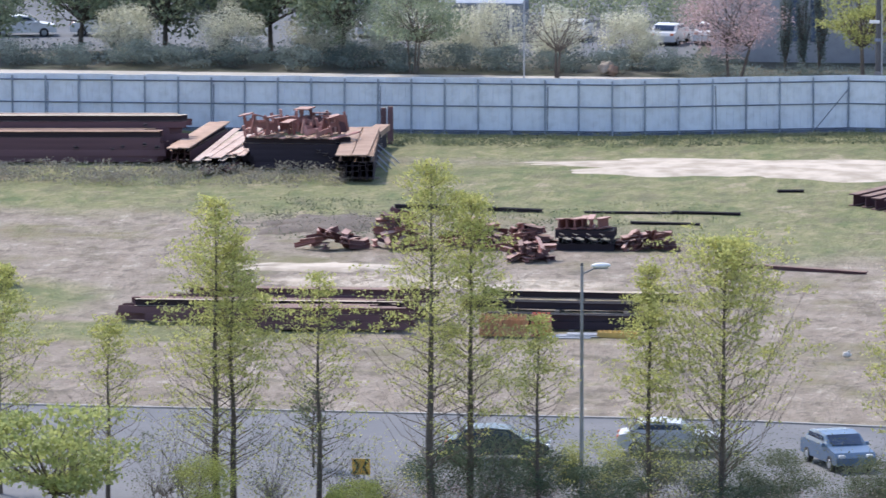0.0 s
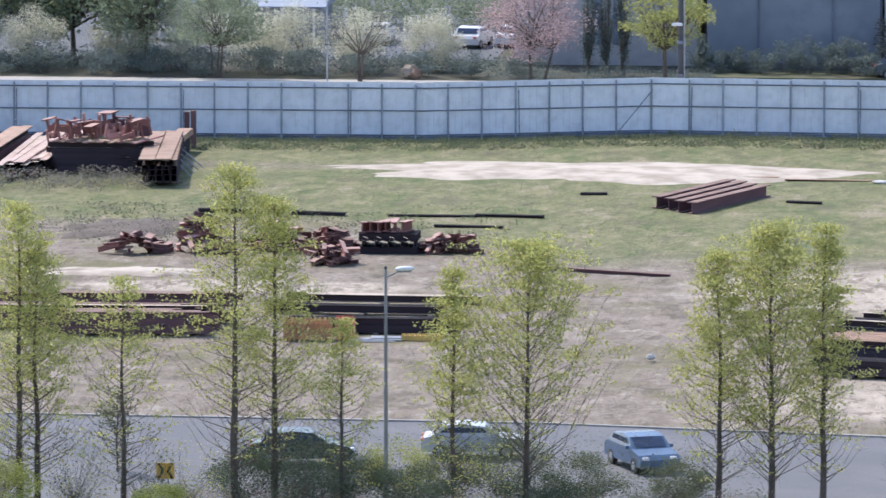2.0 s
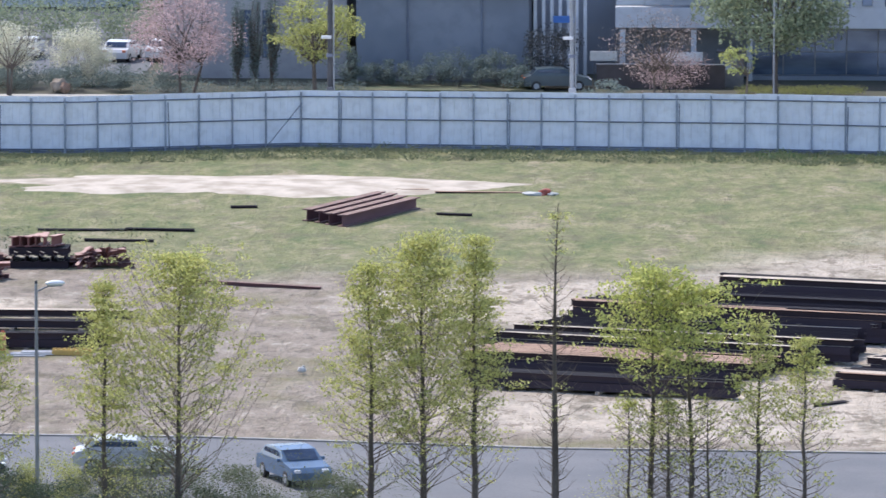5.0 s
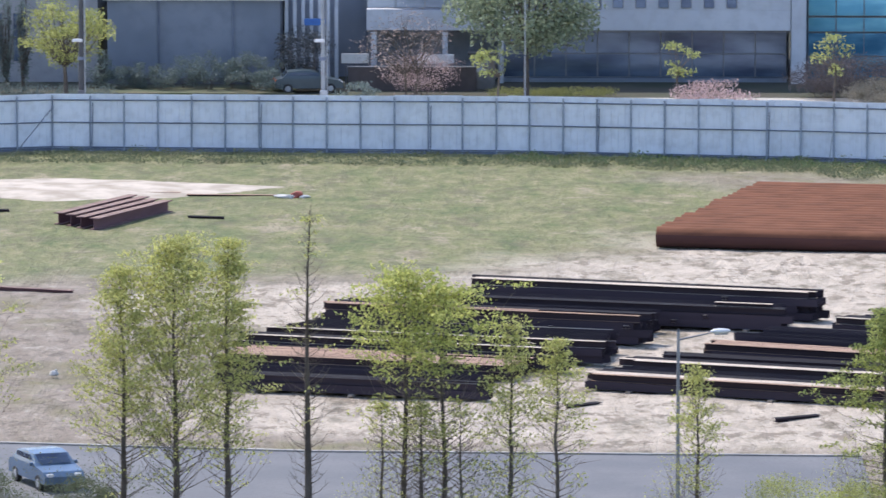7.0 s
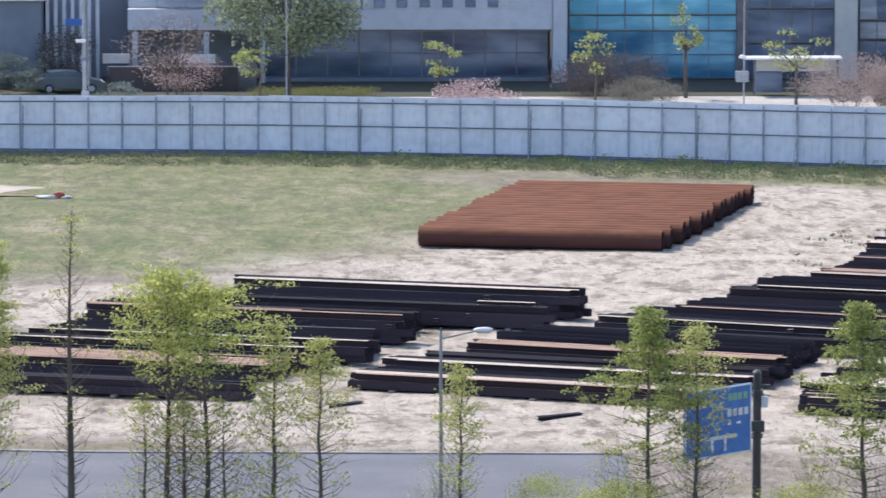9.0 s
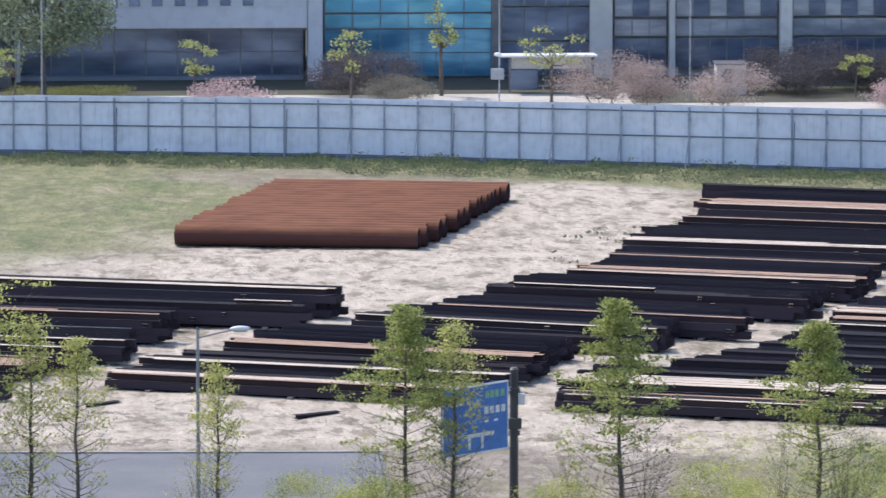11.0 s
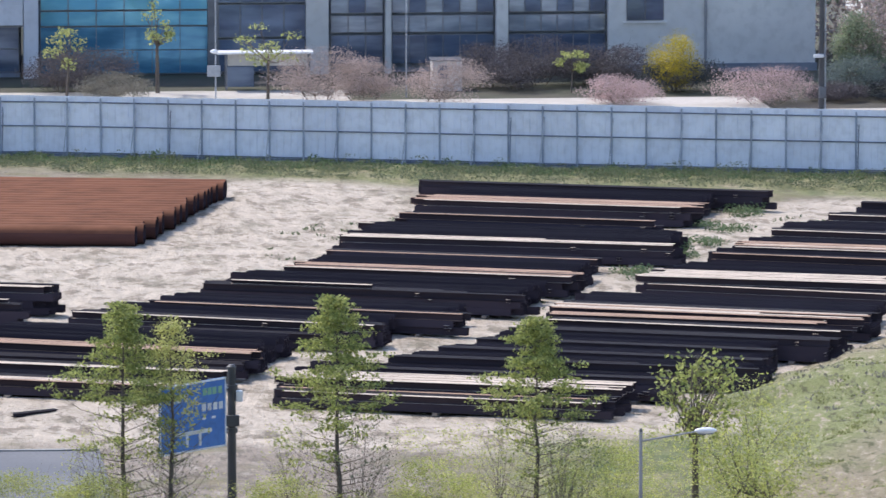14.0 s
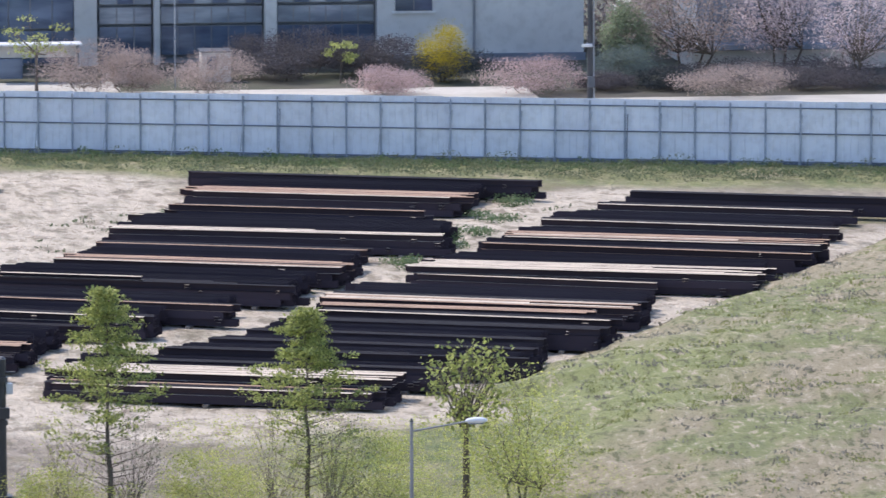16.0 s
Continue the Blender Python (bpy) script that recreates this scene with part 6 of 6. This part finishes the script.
def scrap_heap(x, y, wide, deep, high, n, seed, label):
    """Short channels and brackets thrown in a heap: each piece rests lower or higher in it."""
    rng = random.Random(seed)
    root = thing("scrap_heap", pose(x, y, 0), label, "scrap heap", "scrap heaps of the yard")
    for k in range(n):
        f = k / n
        h = high * f * 0.85
        span = 1 - 0.75 * f
        ln = rng.uniform(0.7, 1.7)
        px, py = rng.uniform(-0.5, 0.5) * wide * span, rng.uniform(-0.5, 0.5) * deep * span
        yaw = rng.choice((0, 90, 75, 105, 20, -20)) + rng.gauss(0, 8)
        m = pose(px, py, h, rng.gauss(0, 14) if f > 0.15 else 0, rng.gauss(0, 12) if f > 0.15 else 0, yaw) @ pose(-ln / 2, 0, 0.0)
        put("channel", BEAMS["red" if rng.random() < 0.65 else "purple"], root, m @ Matrix.Diagonal((ln, rng.uniform(0.6, 1.1), rng.uniform(0.6, 1.0), 1)))


BEAMS["red"] = section_mesh("channel", 0.36, 0.35, 0.04, 0.05, M["red_steel"])
scrap_heap(-52.5, 374.6, 3.8, 2.0, 0.9, 26, 1, "low heap of red-primed steel brackets on dark sheets")
scrap_heap(-49.0, 375.0, 3.0, 3.2, 2.0, 60, 2, "tall heap of red-primed steel channels on the soil")
scrap_heap(-45.0, 376.0, 3.6, 2.6, 1.3, 40, 3, "heap of rusty red channels behind the trees")
scrap_heap(-42.4, 375.6, 3.0, 2.6, 1.2, 34, 4, "low heap of rusty red channels and pale sheets")
scrap_heap(-41.6, 370.6, 2.8, 1.6, 0.9, 24, 5, "small heap of red steel brackets on bare soil")
scrap_heap(-36.9, 376.0, 1.2, 1.2, 0.8, 12, 6, "small heap of pale and red steel offcuts")


def crib(x, y, label):
    """A squared crib of dark beams with paler pieces laid over it."""
    root = thing("beam_crib", pose(x, y, 0), label, "beam stack", "scrap heaps of the yard")
    for z in range(3):
        for k in range(5):
            if z % 2:
                put("beam", BEAMS["dark"], root, pose(0.1 + k * 0.68, 0.0, z * 0.36, 0, 0, 90) @ Matrix.Diagonal((2.0, 1, 1, 1)))
            else:
                put("beam", BEAMS["dark"], root, pose(-0.1, 0.2 + k * 0.4, z * 0.36) @ Matrix.Diagonal((3.1, 1, 1, 1)))
    for k in range(6):
        put("channel", BEAMS["red"], root, pose(0.05 + k * 0.42, 0.3, 1.08 + random.uniform(0, 0.06), 0, random.uniform(-6, 6), 80 + random.uniform(-12, 12)) @ Matrix.Diagonal((1.3, 1, 1.6, 1)))
    for k in range(4):
        put("bracket", BEAMS["tan"], root, pose(0.1 + k * 0.7, -0.12, 0.75, 0, 20, 0) @ Matrix.Diagonal((0.25, 0.6, 0.6, 1)))


crib(-40.7, 375.0, "crib of dark beams topped with red steel channels")
scrap_heap(-35.4, 376.4, 1.5, 1.4, 0.8, 14, 8, "small block of dark and red steel pieces")


def lone_beam(x0, y0, x1, y1, key, label, high=1.0):
    ang = math.degrees(math.atan2(y1 - y0, x1 - x0))
    root = thing("loose_beam", pose(x0, y0, 0, 0, 0, ang), label, "beam", "loose beams on the grass")
    put("beam", BEAMS[key], root, pose(0, 0, -0.15 * high) @ Matrix.Diagonal((math.hypot(x1 - x0, y1 - y0), 1.2, high, 1)))


lone_beam(-51.6, 392.9, -48.4, 392.7, "dark", "dark steel beam lying in the grass")
lone_beam(-46.4, 392.3, -43.3, 391.6, "dark", "dark steel beam lying in the grass")
lone_beam(-41.0, 391.8, -36.0, 391.9, "dark", "long thin dark beam in the grass", 0.5)
lone_beam(-36.2, 392.0, -32.4, 391.6, "dark", "dark steel beam lying in the grass", 0.8)
lone_beam(-38.0, 387.1, -34.2, 386.7, "dark", "dark steel beam lying in the grass", 0.7)
lone_beam(-31.4, 370.2, -23.9, 367.2, "purple", "long rusty beam lying on bare soil", 0.7)
lone_beam(-31.3, 403.0, -29.8, 403.2, "dark", "short dark beam lying in the grass", 0.6)
lone_beam(-20.2, 411.0, -14.8, 410.7, "brown", "long rusty beam at the edge of the sand", 0.5)
lone_beam(-23.5, 412.0, -20.6, 411.8, "brown", "rusty beam at the edge of the sand", 0.6)
lone_beam(-19.6, 400.2, -17.6, 399.8, "dark", "short dark beam lying in the grass", 0.6)
lone_beam(10.6, 322.6, 12.6, 323.8, "dark", "short beam end jutting from the sand", 0.5)
lone_beam(1.2, 326.4, 2.7, 327.6, "dark", "short beam end jutting from the sand", 0.5)

# a row of short girders lying aslant
g = thing("girder_row", pose(-24.2, 394.2, 0, 0, 0, 68), "row of four dusty rust-brown girders lying aslant in the grass", "beam stack", GROUP)
for k in range(4):
    put("beam", BEAMS["purple"], g, pose(random.gauss(0, 0.2) + k * 0.5, 0.3 + k * 0.98, 0.0) @ Matrix.Diagonal((9.6, 1.6, 1.9, 1)))


def crate(x, y, w, d, h, mat, name, label):
    root = thing(name, pose(x, y, 0), label, "crate")
    n = max(3, int(w / 0.22))
    for k in range(n):
        part("slat", boxed(k * w / n, 0, 0, k * w / n + w / n * 0.7, 0.05, h, 0.01), mat, root)
        part("slat", boxed(k * w / n, d - 0.05, 0, k * w / n + w / n * 0.7, d, h, 0.01), mat, root)
    for z in (0.08, h - 0.16):
        part("band", boxed(0, -0.03, z, w, -0.004, z + 0.12), mat, root)
    part("base", boxed(0, 0.06, 0, w, d - 0.06, h * 0.8), mat, root)


crate(-40.8, 341.6, 2.3, 0.8, 1.0, surface("faded_orange_paint", (0.52, 0.24, 0.11), (0.42, 0.24, 0.14), 3, 1.5, 0.7), "barrier_stack", "faded orange slatted barriers standing in a stack")
crate(-38.3, 341.7, 0.9, 0.7, 1.1, surface("red_plastic", (0.55, 0.10, 0.06), (0.6, 0.3, 0.25), 2, 1.5, 0.6), "barrier_stack", "red and white plastic barrier beside the beams")
crate(-35.1, 341.4, 1.9, 0.5, 0.35, M["yellow"], "barrier_bundle", "low bundle of faded yellow plastic barriers")
b = thing("pale_sheet", pose(-37.6, 341.0, 0), "pale metal sheets lying on the soil", "sheet metal")
for k in range(3):
    part("sheet", boxed(k * 0.5, k * 0.25, 0.03 + 0.05 * k, 2.2 + k * 0.4, 0.8 + k * 0.25, 0.07 + 0.05 * k), M["galv_pale"], b)


def white_sack(x, y, s, label, name="white_sack"):
    root = thing(name, pose(x, y, 0), label, "sack")
    part("bag", blob(bmesh.new(), 0, 0, 0.2 * s, 0.34 * s, 0.26 * s, 0.24 * s, 0.3, x, 3), M["concrete"], root, "", True)
    part("neck", rods(((0.05, 0, 0.36 * s), (0.16 * s, 0, 0.52 * s), 0.06 * s, 0.10 * s)), M["concrete"], root)


white_sack(-22.8, 336.4, 0.62, "small crumpled white sack on bare soil")
b = thing("red_tarp", pose(-14.0, 410.0, 0), "red and white crumpled tarpaulin beside the sand", "tarpaulin")
part("sheet", blob(bmesh.new(), 0.1, 0, 0.14, 0.36, 0.4, 0.24, 0.7, 3, 3), surface("red_tarpaulin", (0.46, 0.11, 0.075), (0.36, 0.10, 0.08), 4, 0.8, 0.6, bump=0.1), b, "red sheet", True)
part("fold", blob(bmesh.new(), -0.5, -0.2, 0.1, 0.5, 0.4, 0.15, 0.9, 5, 3), M["concrete"], b, "white fold", True)
part("fold", blob(bmesh.new(), 0.5, -0.1, 0.08, 0.3, 0.3, 0.12, 0.7, 6, 3), M["concrete"], b, "white fold", True)
b = thing("steel_skip", pose(-67.4, 357.4, 0, 0, 0, 20), "dark open steel trough at the edge of the yard", "trough")
bm = bmesh.new()
lo = [bm.verts.new(c) for c in ((-0.9, -0.5, 0), (0.7, -0.5, 0), (0.7, 0.5, 0), (-0.9, 0.5, 0))]
hi = [bm.verts.new(c) for c in ((-1.4, -0.9, 1.2), (1.0, -0.9, 0.9), (1.0, 0.9, 0.9), (-1.4, 0.9, 1.2))]
bm.faces.new(lo[::-1])
for i in range(4):
    bm.faces.new((lo[i], lo[(i + 1) % 4], hi[(i + 1) % 4], hi[i]))
bmesh.ops.solidify(bm, geom=bm.faces[:], thickness=0.06)
part("shell", bm, M["rust_dark"], b)
part("rim", rods(((-1.4, -0.9, 1.2), (1.0, -0.9, 0.9), 0.06, 0.06), ((-1.4, 0.9, 1.2), (1.0, 0.9, 0.9), 0.06, 0.06)), M["rust_purple"], b)


# ---- background woods and growth ----
def leaf_bank(name, x0, x1, y0, y1, z0, z1, clumps, per, size, leaf, label, category, seed, ground_z=0.0, sd=(0.4, 0.4, 0.3)):
    rng = np.random.default_rng(seed)
    c = np.stack([rng.uniform(x0, x1, clumps), rng.uniform(y0, y1, clumps), rng.uniform(z0, z1, clumps)], 1)
    v, f = leaf_cloud(rng, c, per, sd, size)
    v[:, 2] = np.maximum(v[:, 2], ground_z)
    tagged(put(name, numpy_mesh(name, v, f, M[leaf])), label, category, kind="stuff")


leaf_bank("far_woods", -150, -42, 529, 536, 0.3, 9.5, 1300, 26, 0.45, "leaf_pine", "dark belt of mixed woods far behind the fence", "woods", 1, sd=(0.8, 0.6, 0.7))
leaf_bank("far_woods", -150, -42, 526, 529, 0.3, 9.0, 200, 26, 0.34, "leaf_mid", "fresh green crowns in the woods far behind", "woods", 2, sd=(0.9, 0.6, 0.6))
leaf_bank("far_woods", 69.5, 140, 484, 492, 0.3, 9.5, 900, 26, 0.4, "brown_bud", "brown budding woods far behind the fence", "woods", 3, sd=(0.8, 0.6, 0.7))
leaf_bank("far_woods", 69.5, 140, 480, 486, 0.2, 7.0, 220, 24, 0.34, "leaf_pine", "green crowns in the far woods", "woods", 4, sd=(0.8, 0.6, 0.6))
leaf_bank("far_hedge", -66, -40, 500, 506, 0.1, 2.6, 420, 30, 0.22, "leaf_pine", "blue-green trees and hedge far behind the car park", "hedge", 8, sd=(0.7, 0.6, 0.4))
leaf_bank("low_hedge", -42, -28, 465.5, 467, 0.1, 0.75, 130, 40, 0.11, "leaf_dark", "low dark clipped hedge before the stucco house", "hedge", 6, sd=(0.4, 0.3, 0.2))
for k, x in enumerate((-36.0, -34.9, -33.7)):
    broadleaf("cypress", x, 470.5, 6.5, 0.5, 500 + k, "leaf_dark", "tall narrow dark cypress against the stucco house", 0.04, 3200, 0.11, "tree", "cypresses at the house", lumps=40)
leaf_bank("ground_cover", -3, 4.5, 467.5, 470.5, 0.05, 0.35, 150, 40, 0.1, "leaf_grass", "low pale green ground cover beneath the pine", "ground cover", 7, sd=(0.4, 0.3, 0.1))
leaf_bank("underwood", -112, -42, 469, 474, 0.1, 1.2, 300, 26, 0.2, "leaf_dark", "dark tangled undergrowth behind the hedge", "undergrowth", 5, sd=(0.6, 0.5, 0.35))


def fence_weeds():
    rng = np.random.default_rng(9)
    c = []
    for (xa, ya), (xb, yb) in zip(FENCE, FENCE[1:]):
        n = int(math.hypot(xb - xa, yb - ya) * 17)
        t = rng.uniform(0, 1, n)
        off = rng.uniform(1.5, 7.0 if xa < 10 else 9.0, n)
        c.append(np.stack([xa + (xb - xa) * t, ya + (yb - ya) * t - off, rng.uniform(0.0, 0.5, n) * (rng.uniform(0, 1, n) ** 1.3) * (0.8 if xa < 0 else 1.5) + 0.02], 1))
    c = np.concatenate(c)
    hump = np.array([0.4 + 0.6 * noise.noise(Vector((p[0] * 0.25, p[1] * 0.3, 3))) for p in c])
    c = c[hump > 0.12]
    v, f = leaf_cloud(rng, c, 26, (0.3, 0.26, 0.10), 0.12, -1.0)
    v[:, 2] = np.maximum(v[:, 2], -0.05)
    tagged(put("weed_strip", numpy_mesh("weed_strip", v, f, M["leaf_weed"])), "rank green weeds along the foot of the hoarding", "weeds", kind="stuff")


fence_weeds()


def tall_weeds():
    """Taller dark weeds in humps close to the eastern hoarding."""
    rng = np.random.default_rng(19)
    c = []
    for (xa, ya), (xb, yb) in list(zip(FENCE, FENCE[1:]))[4:]:
        n = int(math.hypot(xb - xa, yb - ya) * 11)
        t = rng.uniform(0, 1, n)
        off = 1.2 + 3.6 * rng.uniform(0, 1, n) ** 1.4
        x = xa + (xb - xa) * t
        hump = np.array([max(0.05, 0.45 + 0.9 * noise.noise(Vector((p * 0.42, 0, 7)))) for p in x])
        c.append(np.stack([x, ya + (yb - ya) * t - off, 0.7 * hump * rng.uniform(0.1, 1, n) * (1 - 0.18 * off)], 1))
    v, f = leaf_cloud(rng, np.concatenate(c), 22, (0.26, 0.24, 0.10), 0.15, -1.0)
    v[:, 2] = np.maximum(v[:, 2], -0.05)
    tagged(put("weed_strip", numpy_mesh("weed_strip", v, f, M["leaf_rank"])), "tall dark green weeds at the foot of the hoarding", "weeds", kind="stuff")


tall_weeds()


def tufts(name, x0, x1, y0, y1, n, leaf, seed, label, size=0.2, per=10, thresh=0.0, lift=None):
    rng = np.random.default_rng(seed)
    c = np.stack([rng.uniform(x0, x1, n), rng.uniform(y0, y1, n), np.full(n, 0.06)], 1)
    keep = np.array([noise.noise(Vector((p[0] * 0.11, p[1] * 0.16, seed))) > thresh for p in c])
    c = c[keep]
    if lift:
        c[:, 2] += [lift(p[0], p[1]) for p in c]
    v, f = leaf_cloud(rng, c, per, (0.28, 0.22, 0.04), size, -2.0)
    tagged(put(name, numpy_mesh(name, v, f, M[leaf])), label, "grass", kind="stuff")


tufts("mound_grass", 43, 100, 262, 380, 5200, "leaf_grass", 14, "rough green grass on the earth mound", 0.13, 16, 0.02, lambda x, y: mound_height(x, y) - 0.04)
leaf_bank("verge_thicket", -39, -15, 288.6, 293.5, 0.1, 1.0, 150, 80, 0.07, "leaf_weed", "olive thicket at the edge of the street", "thicket", 21, sd=(0.3, 0.3, 0.2))
leaf_bank("verge_thicket", 8, 36, 286, 291, 0.1, 1.6, 190, 80, 0.07, "leaf_mid", "fresh green thicket under the young trees", "thicket", 22, sd=(0.35, 0.3, 0.25))
leaf_bank("rough_grass", 27, 49, 284, 316, 0.03, 0.35, 420, 46, 0.09, "leaf_mid", "rough bright grass below the mound", "grass", 24, sd=(0.5, 0.45, 0.12))
leaf_bank("verge_thicket", 34, 44, 284, 300, 0.1, 1.0, 150, 60, 0.08, "leaf_mid", "green brush at the foot of the mound", "thicket", 23, sd=(0.6, 0.5, 0.3))
tufts("grass_tufts", 26, 62, 355, 405, 500, "leaf_weed", 13, "tufts of green grass between the beam stacks", 0.2, 9, 0.12)
leaf_bank("verge_thicket", -38, -15, 291.0, 295.0, 0.3, 2.5, 150, 60, 0.07, "leaf_weed", "loose olive brush before the parked cars", "thicket", 31, sd=(0.4, 0.4, 0.3))
for k, (x, y, r) in enumerate(((49.4, 382.9, 1.3), (47.6, 378.0, 0.8), (44.3, 369.6, 0.9), (51.6, 389.0, 1.2), (34.7, 391.5, 0.9), (53.0, 396.5, 1.8))):
    leaf_bank("weed_patch", x - r, x + r, y - 1.6, y + 1.6, 0.05, 0.4, 16, 40, 0.15, "leaf_rank", "patch of rank green weeds between the beam stacks", "weeds", 40 + k, sd=(0.3, 0.3, 0.12))
leaf_bank("dry_weeds", -78, -56, 401.0, 407.5, 0.05, 0.75, 300, 34, 0.13, "leaf_dry", "grey dry weeds before the rusted beam stacks", "weeds", 51, sd=(0.4, 0.35, 0.14))
leaf_bank("heap_weeds", -57.4, -50.8, 381, 388, 0.05, 0.30, 70, 26, 0.11, "leaf_dry", "grey dead weeds on the soil heap", "weeds", 53, sd=(0.35, 0.4, 0.12))
leaf_bank("dry_weeds", -60, -34, 378, 396, 0.02, 0.15, 200, 22, 0.12, "leaf_weed", "thin olive weeds on the open yard", "weeds", 52, sd=(0.5, 0.5, 0.06))
tufts("dry_grass", 46, 90, 270, 376, 2200, "leaf_dry", 61, "dry straw-coloured grass on the earth mound", 0.15, 12, -0.05, lambda x, y: mound_height(x, y) - 0.04)
leaf_bank("verge_thicket", -38, -14, 288.6, 291.0, 0.1, 0.9, 110, 50, 0.075, "brown_bud", "low reddish-brown brush along the street verge", "thicket", 71, sd=(0.4, 0.35, 0.2))
